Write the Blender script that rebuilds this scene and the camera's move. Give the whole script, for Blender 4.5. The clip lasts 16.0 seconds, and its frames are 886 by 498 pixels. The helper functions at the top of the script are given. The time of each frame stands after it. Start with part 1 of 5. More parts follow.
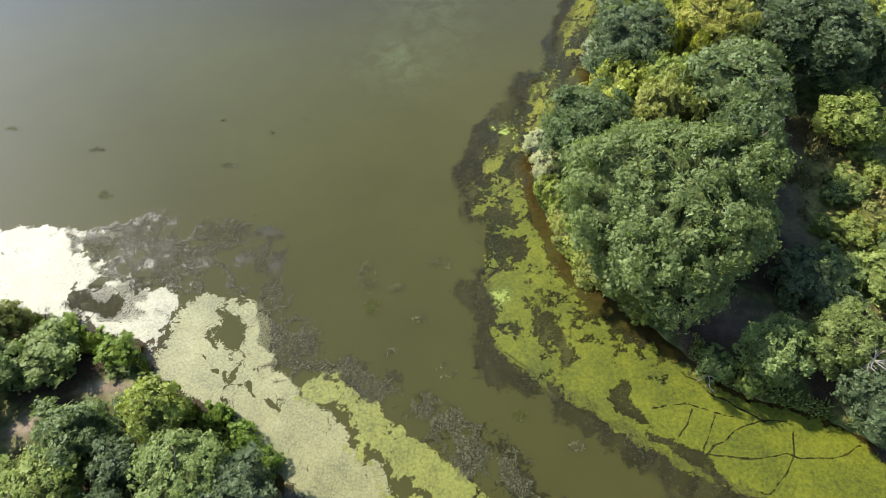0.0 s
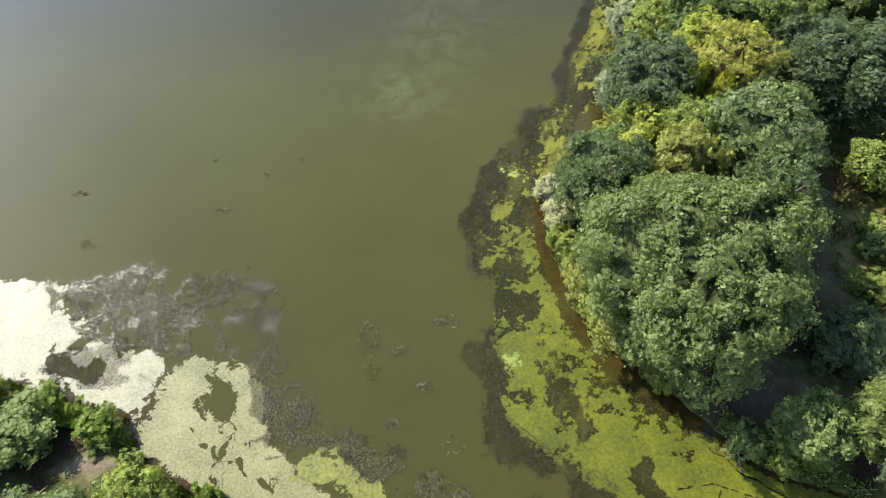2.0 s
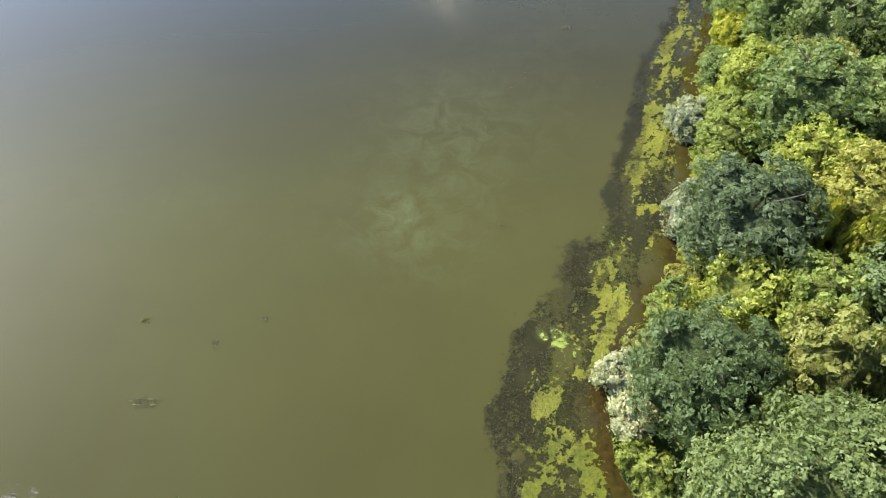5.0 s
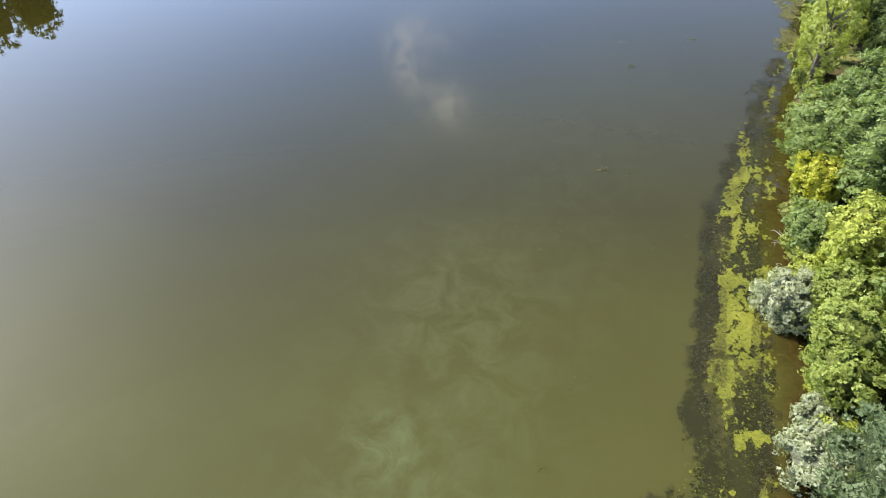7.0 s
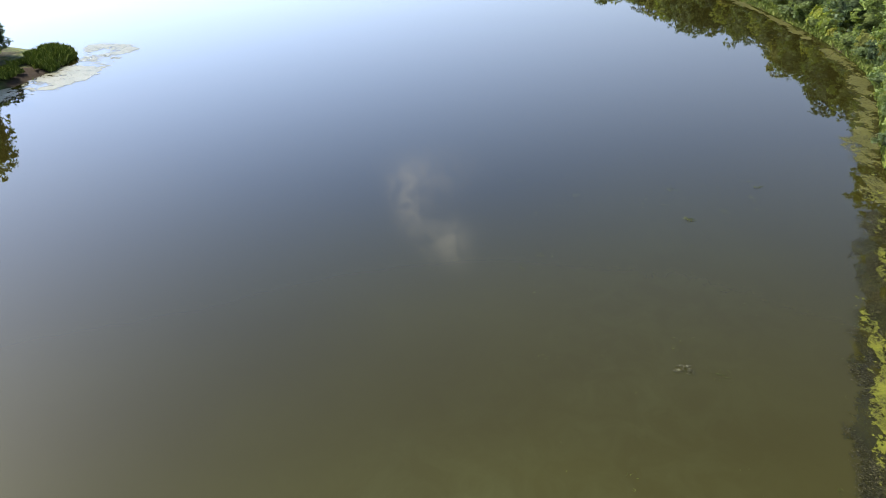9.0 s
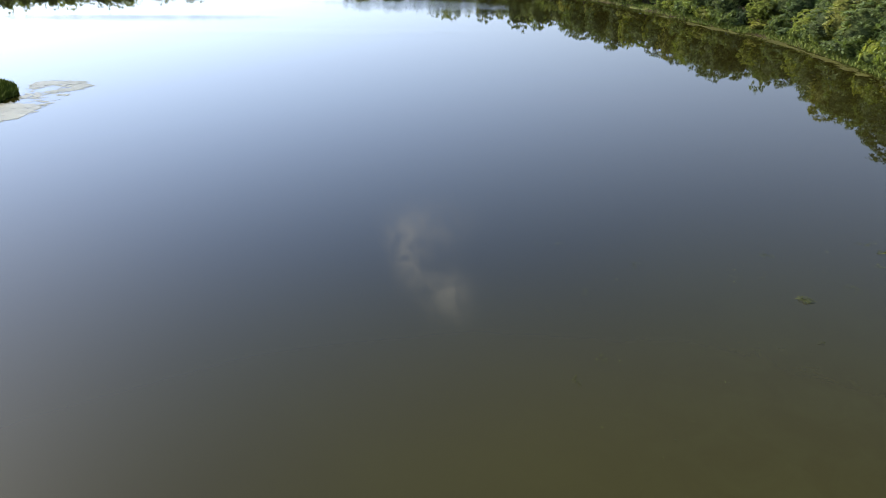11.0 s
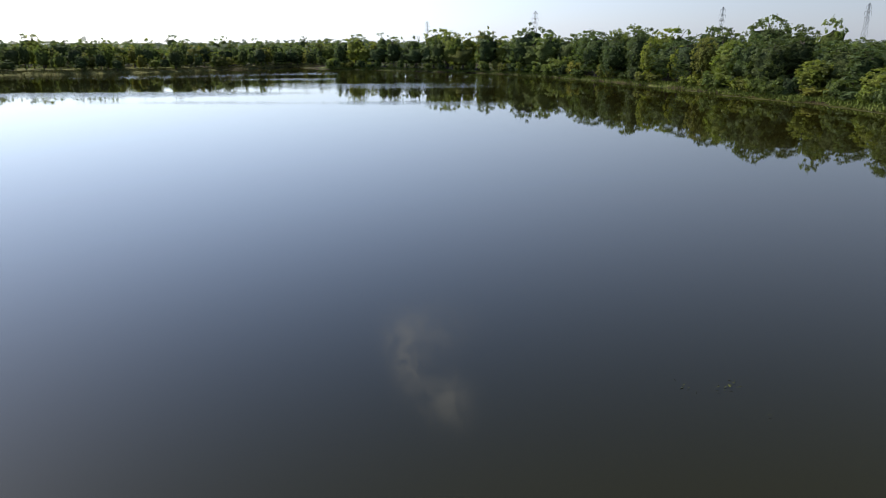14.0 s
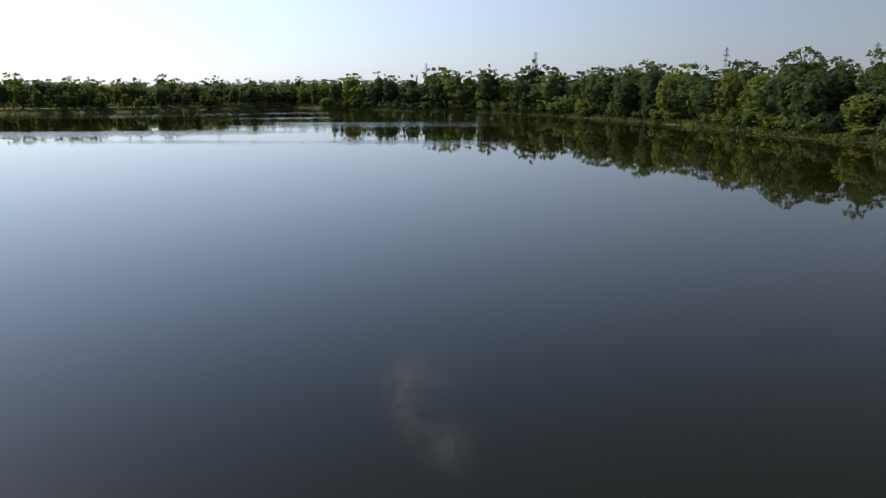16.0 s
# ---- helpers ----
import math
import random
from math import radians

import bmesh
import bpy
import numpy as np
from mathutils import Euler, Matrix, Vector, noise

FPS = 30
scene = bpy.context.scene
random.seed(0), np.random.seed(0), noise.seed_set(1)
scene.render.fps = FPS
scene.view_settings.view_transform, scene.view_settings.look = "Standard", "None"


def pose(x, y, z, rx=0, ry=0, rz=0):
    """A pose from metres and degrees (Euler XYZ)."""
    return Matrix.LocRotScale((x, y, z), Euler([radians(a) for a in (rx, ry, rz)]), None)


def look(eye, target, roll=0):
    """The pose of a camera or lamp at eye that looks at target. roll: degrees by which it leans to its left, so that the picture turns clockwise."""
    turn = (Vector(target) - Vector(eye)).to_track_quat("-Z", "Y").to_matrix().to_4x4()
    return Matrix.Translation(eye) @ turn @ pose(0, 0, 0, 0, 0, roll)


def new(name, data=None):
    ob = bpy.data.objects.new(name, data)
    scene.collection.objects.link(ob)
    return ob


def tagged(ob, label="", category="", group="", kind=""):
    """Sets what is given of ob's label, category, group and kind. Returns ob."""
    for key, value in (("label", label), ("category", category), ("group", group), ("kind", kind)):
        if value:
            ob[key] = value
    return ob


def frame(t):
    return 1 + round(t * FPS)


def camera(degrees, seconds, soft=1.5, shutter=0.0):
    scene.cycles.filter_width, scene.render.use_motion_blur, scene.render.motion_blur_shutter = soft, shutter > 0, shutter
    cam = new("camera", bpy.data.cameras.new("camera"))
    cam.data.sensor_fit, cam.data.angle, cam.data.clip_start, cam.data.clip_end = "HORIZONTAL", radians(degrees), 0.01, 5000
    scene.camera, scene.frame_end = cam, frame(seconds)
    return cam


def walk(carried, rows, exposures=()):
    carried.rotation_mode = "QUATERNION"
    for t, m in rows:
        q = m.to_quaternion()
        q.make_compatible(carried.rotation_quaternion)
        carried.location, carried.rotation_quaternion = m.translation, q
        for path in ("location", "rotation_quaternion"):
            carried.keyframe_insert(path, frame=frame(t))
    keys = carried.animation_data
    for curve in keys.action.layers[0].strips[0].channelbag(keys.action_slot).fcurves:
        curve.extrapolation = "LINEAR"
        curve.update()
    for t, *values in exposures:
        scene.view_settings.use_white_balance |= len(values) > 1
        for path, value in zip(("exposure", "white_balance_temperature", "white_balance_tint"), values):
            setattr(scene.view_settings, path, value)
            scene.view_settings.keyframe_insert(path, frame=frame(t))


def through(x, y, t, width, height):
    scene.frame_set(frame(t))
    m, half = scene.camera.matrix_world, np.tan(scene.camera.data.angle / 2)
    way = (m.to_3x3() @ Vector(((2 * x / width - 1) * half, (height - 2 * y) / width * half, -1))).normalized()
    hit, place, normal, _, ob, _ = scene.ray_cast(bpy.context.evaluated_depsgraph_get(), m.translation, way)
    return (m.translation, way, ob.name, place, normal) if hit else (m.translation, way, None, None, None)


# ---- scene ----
cam = camera(69.0, 16.0, 0.6)
PATH = [
    (0, (0.000, -13.807, 69.943), (0.003, -2.657, 53.339), -0.37),
    (0.5, (-0.166, -12.328, 69.900), (-0.163, -1.223, 53.266), -0.35),
    (1, (-0.320, -10.345, 69.793), (-0.315, 0.749, 53.152), -0.31),
    (1.5, (-0.495, -7.826, 69.577), (-0.491, 3.253, 52.926), -0.33),
    (2, (-0.703, -4.787, 69.093), (-0.705, 6.352, 52.482), -0.37),
    (2.5, (-0.922, -1.409, 68.026), (-0.923, 9.746, 51.427), -0.40),
    (3, (-1.177, 2.714, 66.204), (-1.177, 13.835, 49.581), -0.38),
    (3.2, (-1.282, 4.447, 65.414), (-1.283, 15.538, 48.771), -0.36),
    (5.3, (-2.838, 24.918, 55.245), (-2.749, 37.533, 39.725), 0.03),
    (5.5, (-2.921, 27.157, 54.284), (-2.831, 39.949, 38.910), 0.02),
    (6, (-3.110, 32.991, 51.849), (-3.021, 46.253, 36.878), 0.00),
    (6.5, (-3.262, 38.561, 49.498), (-3.167, 52.446, 35.104), 0.01),
    (7, (-3.402, 44.436, 47.082), (-3.307, 59.029, 33.406), 0.04),
    (7.5, (-3.474, 49.938, 44.537), (-3.376, 65.178, 31.587), 0.19),
    (8, (-3.599, 55.809, 41.970), (-3.517, 71.740, 29.879), 0.26),
    (8.5, (-3.727, 61.500, 39.521), (-3.646, 78.023, 28.253), 0.29),
    (9, (-3.873, 67.291, 37.109), (-3.818, 84.397, 26.746), 0.23),
    (9.5, (-4.009, 72.717, 34.807), (-3.973, 89.924, 24.613), 0.17),
    (9.7, (-4.063, 74.896, 33.893), (-4.034, 92.259, 23.967), 0.14),
    (11.8, (-5.072, 97.906, 24.308), (-4.967, 115.823, 15.421), 0.23),
    (12, (-5.119, 100.187, 23.300), (-5.009, 118.109, 14.424), 0.20),
    (12.5, (-5.223, 105.883, 20.780), (-5.097, 123.851, 11.998), 0.15),
    (13, (-5.302, 111.498, 18.248), (-5.169, 130.066, 10.816), 0.05),
    (13.5, (-5.350, 116.841, 15.844), (-5.217, 135.738, 9.296), -0.01),
    (14, (-5.377, 122.104, 13.816), (-5.257, 141.172, 7.781), -0.12),
    (14.5, (-5.367, 127.383, 12.535), (-5.242, 146.484, 6.605), -0.17),
    (15, (-5.344, 133.102, 12.083), (-5.214, 152.227, 6.231), -0.18),
    (15.5, (-5.314, 138.417, 11.766), (-5.173, 157.821, 6.924), -0.16),
    (16, (-5.299, 143.842, 11.492), (-5.145, 163.247, 6.650), -0.12),
]
walk(cam, [(t, look(eye, target, roll)) for t, eye, target, roll in PATH], [(0.0, 1.2), (3.0, 1.26), (6.0, 1.38), (7.5, 1.32), (9.0, 0.98), (12.5, 0.34), (14.0, -0.06), (16.0, -0.58)])

# ---- light ----
SUN_AZ, SUN_EL = radians(-55), radians(42)
SUN_DIR = Vector((math.sin(SUN_AZ) * math.cos(SUN_EL), math.cos(SUN_AZ) * math.cos(SUN_EL), math.sin(SUN_EL)))
world = bpy.data.worlds.new("sky")
world.use_nodes = True
scene.world = world
wn = world.node_tree
sky = wn.nodes.new("ShaderNodeTexSky")
sky.sky_type = "NISHITA"
sky.sun_disc = False
sky.sun_elevation, sky.sun_rotation = SUN_EL, SUN_AZ
sky.air_density, sky.dust_density, sky.ozone_density = 1.0, 0.7, 1.3
tint = wn.nodes.new("ShaderNodeMix")
tint.data_type, tint.blend_type = "RGBA", "MULTIPLY"
tint.inputs[0].default_value = 1.0
tint.inputs[7].default_value = (0.905, 0.98, 1.12, 1)
wn.links.new(sky.outputs[0], tint.inputs[6])
haze = wn.nodes.new("ShaderNodeMix")
haze.data_type = "RGBA"
# a pale haze, thick at the horizon and thin overhead
up = wn.nodes.new("ShaderNodeSeparateXYZ")
wn.links.new(wn.nodes.new("ShaderNodeTexCoord").outputs["Generated"], up.inputs[0])
thin = wn.nodes.new("ShaderNodeMapRange")
thin.interpolation_type = "SMOOTHERSTEP"
for socket, value in ((1, -0.05), (2, 0.65), (3, 0.6), (4, 0.0)):
    thin.inputs[socket].default_value = value
wn.links.new(up.outputs["Z"], thin.inputs[0])
wn.links.new(thin.outputs[0], haze.inputs[0])
# the whole sky brighter towards the sun and deeper overhead
toward = wn.nodes.new("ShaderNodeVectorMath")
toward.operation = "DOT_PRODUCT"
wn.links.new(up.inputs[0].links[0].from_socket, toward.inputs[0])
toward.inputs[1].default_value = SUN_DIR
glow = wn.nodes.new("ShaderNodeMapRange")
glow.interpolation_type = "SMOOTHSTEP"
for socket, value in ((1, 0.0), (2, 1.05), (3, 0.45), (4, 1.26)):
    glow.inputs[socket].default_value = value
wn.links.new(toward.outputs["Value"], glow.inputs[0])
deep = wn.nodes.new("ShaderNodeMapRange")
deep.interpolation_type = "SMOOTHSTEP"
for socket, value in ((1, 0.22), (2, 0.85), (3, 1.0), (4, 0.48)):
    deep.inputs[socket].default_value = value
wn.links.new(up.outputs["Z"], deep.inputs[0])
level = wn.nodes.new("ShaderNodeMath")
level.operation = "MULTIPLY"
wn.links.new(glow.outputs[0], level.inputs[0])
wn.links.new(deep.outputs[0], level.inputs[1])
veil = wn.nodes.new("ShaderNodeVectorMath")
veil.operation = "SCALE"
wn.links.new(haze.outputs[2], veil.inputs[0])
wn.links.new(level.outputs[0], veil.inputs["Scale"])
haze.inputs[7].default_value = (5.2, 5.7, 7.1, 1)
wn.links.new(tint.outputs[2], haze.inputs[6])
wn.links.new(veil.outputs[0], wn.nodes["Background"].inputs[0])
wn.nodes["Background"].inputs[1].default_value = 0.245
sun_data = bpy.data.lights.new("sun", "SUN")
sun_data.energy, sun_data.angle, sun_data.color = 4.9, radians(0.53), (1.0, 0.95, 0.87)
sun = new("sun", sun_data)
sun.matrix_world = look(SUN_DIR * 200, (0, 0, 0))

# ---- number helpers ----
def hash2(ix, iy, seed):
    h = (ix.astype(np.int64) * 374761393 + iy.astype(np.int64) * 668265263 + seed * 974711) & 0xFFFFFFFF
    h = ((h ^ (h >> 13)) * 1274126177) & 0xFFFFFFFF
    return ((h ^ (h >> 16)) & 0xFFFF) / 65535.0


def vnoise(x, y, size, seed=0):
    """Smooth noise from -1 to 1 with features of that size."""
    x, y = np.asarray(x, float) / size, np.asarray(y, float) / size
    ix, iy = np.floor(x), np.floor(y)
    fx, fy = x - ix, y - iy
    fx, fy = fx * fx * (3 - 2 * fx), fy * fy * (3 - 2 * fy)
    a = hash2(ix, iy, seed) * (1 - fx) + hash2(ix + 1, iy, seed) * fx
    b = hash2(ix, iy + 1, seed) * (1 - fx) + hash2(ix + 1, iy + 1, seed) * fx
    return (a * (1 - fy) + b * fy) * 2 - 1


def fbm(x, y, size, seed=0, octaves=4, gain=0.55):
    out, amp = 0, 1.0
    for k in range(octaves):
        out = out + amp * vnoise(x, y, size / 2 ** k, seed + 17 * k)
        amp *= gain
    return out


def rounded(points, closed=True, steps=4):
    """A smooth line through the given points."""
    p = np.array(points, float)
    n = len(p)
    out = []
    for i in range(n if closed else n - 1):
        if closed:
            a, b, c, d = p[(i - 1) % n], p[i], p[(i + 1) % n], p[(i + 2) % n]
        else:
            a, b, c, d = p[max(i - 1, 0)], p[i], p[i + 1], p[min(i + 2, n - 1)]
        for k in range(steps):
            t = k / steps
            out.append(0.5 * (2 * b + (c - a) * t + (2 * a - 5 * b + 4 * c - d) * t * t + (3 * b - a - 3 * c + d) * t ** 3))
    if not closed:
        out.append(p[-1])
    return np.array(out)


def line_distance(x, y, line, closed=False):
    best = np.full(np.shape(x), 1e9)
    n = len(line)
    for i in range(n if closed else n - 1):
        (ax, ay), (bx, by) = line[i], line[(i + 1) % n]
        dx, dy = bx - ax, by - ay
        t = np.clip(((x - ax) * dx + (y - ay) * dy) / (dx * dx + dy * dy + 1e-9), 0, 1)
        best = np.minimum(best, (x - ax - t * dx) ** 2 + (y - ay - t * dy) ** 2)
    return np.sqrt(best)


def inside_distance(x, y, poly):
    """Metres to the outline, positive inside."""
    inside = np.zeros(np.shape(x), bool)
    n = len(poly)
    for i in range(n):
        (ax, ay), (bx, by) = poly[i], poly[(i + 1) % n]
        if ay != by:
            inside ^= ((ay > y) != (by > y)) & (x < (bx - ax) * (y - ay) / (by - ay) + ax)
    d = line_distance(x, y, poly, True)
    return np.where(inside, d, -d)


def mesh_from(name, verts, faces):
    me = bpy.data.meshes.new(name)
    me.from_pydata([tuple(v) for v in verts], [], faces)
    me.update()
    return me


def quads_mesh(name, corners, points=(), shell=()):
    """One mesh of loose four-cornered leaves; corners: n x 4 x 3. points, shell: a closed skin behind them."""
    n, m = len(corners), len(shell)
    me = bpy.data.meshes.new(name)
    me.vertices.add(n * 4 + len(points))
    me.vertices.foreach_set("co", np.r_[np.asarray(corners, np.float32).ravel(), np.asarray(points, np.float32).ravel()])
    me.loops.add((n + m) * 4)
    me.loops.foreach_set("vertex_index", np.r_[np.arange(n * 4), np.asarray(shell).ravel() + n * 4].astype(np.int32))
    me.polygons.add(n + m)
    me.polygons.foreach_set("loop_start", np.arange(n + m, dtype=np.int32) * 4)
    me.update(calc_edges=True)
    return me


def sheet_mesh(name, field, x0, y0, step, z, ragged=0.6):
    """The part of a grid where field > -ragged, with its true outline, as a mesh (marching squares). z: heights of the grid's points.
    Its points carry the field as "thick", by which the material frays the thin rim."""
    field = field + ragged
    keep = field > 0
    verts, ids, faces, thick = [], {}, [], []

    def corner(i, j):
        key = (i, j)
        if key not in ids:
            ids[key] = len(verts)
            verts.append((x0 + i * step, y0 + j * step, z[i, j]))
            thick.append(field[i, j] - ragged)
        return ids[key]

    def cut(i, j, k, m):
        key = (i, j, k, m) if (i, j) < (k, m) else (k, m, i, j)
        if key not in ids:
            a, b = field[i, j], field[k, m]
            t = a / (a - b)
            ids[key] = len(verts)
            verts.append((x0 + (i + (k - i) * t) * step, y0 + (j + (m - j) * t) * step, z[i, j] - 0.004))
            thick.append(-ragged)
        return ids[key]

    some = keep[:-1, :-1] | keep[1:, :-1] | keep[1:, 1:] | keep[:-1, 1:]
    for i, j in np.argwhere(some):
        i, j = int(i), int(j)
        cs = ((i, j), (i + 1, j), (i + 1, j + 1), (i, j + 1))
        face = []
        for k in range(4):
            a, b = cs[k], cs[(k + 1) % 4]
            if keep[a]:
                face.append(corner(*a))
            if keep[a] != keep[b]:
                face.append(cut(*a, *b))
        if len(face) > 2:
            faces.append(face)
    me = mesh_from(name, verts, faces)
    me.polygons.foreach_set("use_smooth", [True] * len(me.polygons))
    at = me.attributes.new("thick", "FLOAT", "POINT")
    at.data.foreach_set("value", np.array(thick, np.float32))
    return me


def part(name, data, material, parent=None, label=""):
    """Links a mesh (or bmesh) as one object under a thing."""
    if isinstance(data, bmesh.types.BMesh):
        me = bpy.data.meshes.new(name)
        data.to_mesh(me)
        data.free()
        data = me
    if material and not data.materials:
        data.materials.append(material)
    ob = new(name, data)
    if parent:
        ob.parent = parent
    if label:
        ob["label"] = label
    return ob


# ---- materials ----
class Nodes:
    def __init__(self, name):
        self.mat = bpy.data.materials.new(name)
        self.mat.use_nodes = True
        self.tree = self.mat.node_tree
        self.bsdf = self.tree.nodes["Principled BSDF"]
        self.out = self.tree.nodes["Material Output"]

    def node(self, kind, **inputs):
        n = self.tree.nodes.new(kind)
        for key, value in inputs.items():
            self.put(value, n.inputs[key.replace("_", " ")])
        return n

    def put(self, value, socket):
        if isinstance(value, bpy.types.NodeSocket):
            self.tree.links.new(value, socket)
        else:
            socket.default_value = value

    def coords(self):
        return self.tree.nodes.new("ShaderNodeTexCoord").outputs["Object"]

    def noise(self, scale, detail=4.0, rough=0.55, vector=None, distortion=0.0):
        n = self.node("ShaderNodeTexNoise", Scale=scale, Detail=detail, Roughness=rough, Distortion=distortion)
        self.put(vector or self.coords(), n.inputs["Vector"])
        return n.outputs["Fac"]

    def ramp(self, fac, *stops):
        n = self.tree.nodes.new("ShaderNodeValToRGB")
        e = n.color_ramp.elements
        while len(e) < len(stops):
            e.new(0.5)
        for el, (pos, col) in zip(e, stops):
            el.position = pos
            el.color = (*col, 1) if not isinstance(col, (int, float)) else (col, col, col, 1)
        self.put(fac, n.inputs["Fac"])
        return n.outputs["Color"]

    def mix(self, fac, a, b, blend="MIX"):
        n = self.tree.nodes.new("ShaderNodeMix")
        n.data_type, n.blend_type = "RGBA", blend
        self.put(fac, n.inputs[0])
        self.put((*a, 1) if isinstance(a, tuple) else a, n.inputs[6])
        self.put((*b, 1) if isinstance(b, tuple) else b, n.inputs[7])
        return n.outputs[2]

    def math(self, op, a, b=0.0):
        n = self.tree.nodes.new("ShaderNodeMath")
        n.operation = op
        self.put(a, n.inputs[0])
        self.put(b, n.inputs[1])
        return n.outputs[0]

    def bump(self, height, strength=0.5, distance=0.1):
        n = self.node("ShaderNodeBump", Strength=strength, Distance=distance, Height=height)
        self.put(n.outputs[0], self.bsdf.inputs["Normal"])

    def set(self, **inputs):
        for key, value in inputs.items():
            value = (*value, 1) if isinstance(value, tuple) and len(value) == 3 else value
            self.put(value, self.bsdf.inputs[key.replace("_", " ")])
        return self


def leaf_material(name, dark, light, cell=7.0, gloss=0.5, through=0.42, dense=0.46):
    """Sprays of small leaves: each spray is cut into leaves with gaps between them, every leaf of its own shade."""
    n = Nodes(name)
    island = n.tree.nodes.new("ShaderNodeNewGeometry").outputs["Random Per Island"]
    whole = n.tree.nodes.new("ShaderNodeObjectInfo").outputs["Random"]
    vor = n.node("ShaderNodeTexVoronoi", Scale=cell, Vector=n.coords())
    one = n.node("ShaderNodeSeparateColor", Color=vor.outputs["Color"])
    clump = n.noise(0.5, 3.0)
    f = n.math("ADD", n.math("MULTIPLY", island, 0.25), n.math("ADD", n.math("MULTIPLY", one.outputs[0], 0.4), n.math("MULTIPLY", clump, 0.5)))
    col = n.ramp(f, (0.2, dark), (0.62, tuple(0.5 * (a + b) for a, b in zip(dark, light))), (0.95, light))
    tint = n.ramp(whole, (0.0, (0.72, 0.76, 0.72)), (0.35, (0.95, 0.97, 0.97)), (0.7, (1.05, 1.02, 0.92)), (1.0, (1.24, 1.17, 0.86)))
    col = n.mix(1.0, col, tint, "MULTIPLY")
    n.set(Base_Color=col, Roughness=gloss)
    n.bsdf.inputs["Specular IOR Level"].default_value = 0.2
    tr = n.node("ShaderNodeBsdfTranslucent")
    n.put(n.mix(1.0, col, (1.2, 1.25, 0.6), "MULTIPLY"), tr.inputs["Color"])
    both = n.tree.nodes.new("ShaderNodeMixShader")
    n.put(through, both.inputs[0])
    n.put(n.bsdf.outputs[0], both.inputs[1])
    n.put(tr.outputs[0], both.inputs[2])
    cut = n.tree.nodes.new("ShaderNodeMixShader")
    n.put(n.math("LESS_THAN", vor.outputs["Distance"], n.math("ADD", dense, n.math("MULTIPLY", one.outputs[1], 0.25))), cut.inputs[0])
    n.put(n.node("ShaderNodeBsdfTransparent").outputs[0], cut.inputs[1])
    n.put(both.outputs[0], cut.inputs[2])
    n.put(cut.outputs[0], n.out.inputs["Surface"])
    return n.mat


LEAF_SHADES = {
    "oak": ((0.066, 0.099, 0.033), (0.224, 0.277, 0.112)),
    "dark": ((0.054, 0.081, 0.033), (0.183, 0.224, 0.104)),
    "green": ((0.106, 0.149, 0.038), (0.283, 0.342, 0.118)),
    "lime": ((0.142, 0.183, 0.033), (0.378, 0.413, 0.106)),
    "yellow": ((0.248, 0.266, 0.024), (0.496, 0.490, 0.071)),
    "brown": ((0.142, 0.153, 0.035), (0.342, 0.342, 0.100)),
    "willow": ((0.283, 0.295, 0.177), (0.543, 0.543, 0.354)),
    "reed": ((0.077, 0.124, 0.014), (0.236, 0.325, 0.053)),
}
LEAF = {key: leaf_material(f"{key}_leaves", *pair, 6.5) for key, pair in LEAF_SHADES.items()}
LEAF_FAR = {key: leaf_material(f"{key}_far_leaves", *pair, 4.6, dense=0.52) for key, pair in LEAF_SHADES.items()}


# Core behind the leaves, its colour darkened to stand for shade inside crowns
def shaded_core_material(name, dark, light):
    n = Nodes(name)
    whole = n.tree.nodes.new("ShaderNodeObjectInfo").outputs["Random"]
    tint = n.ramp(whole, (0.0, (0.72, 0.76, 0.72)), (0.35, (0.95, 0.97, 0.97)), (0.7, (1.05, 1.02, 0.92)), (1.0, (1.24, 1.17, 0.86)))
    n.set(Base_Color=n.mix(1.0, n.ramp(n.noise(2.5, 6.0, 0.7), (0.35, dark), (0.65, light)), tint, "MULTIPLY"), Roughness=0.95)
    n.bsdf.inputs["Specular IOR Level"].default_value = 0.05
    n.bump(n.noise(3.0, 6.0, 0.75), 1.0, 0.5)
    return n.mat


def bark_material():
    n = Nodes("bark")
    f = n.noise(3.0, 6.0)
    n.set(Base_Color=n.ramp(f, (0.3, (0.05, 0.04, 0.03)), (0.7, (0.16, 0.13, 0.10))), Roughness=0.9)
    n.bump(n.noise(14.0, 5.0), 0.6, 0.03)
    return n.mat


def dead_wood_material():
    n = Nodes("dead_wood")
    n.set(Base_Color=n.ramp(n.noise(4.0, 5.0), (0.3, (0.16, 0.135, 0.11)), (0.7, (0.33, 0.29, 0.25))), Roughness=0.85)
    return n.mat


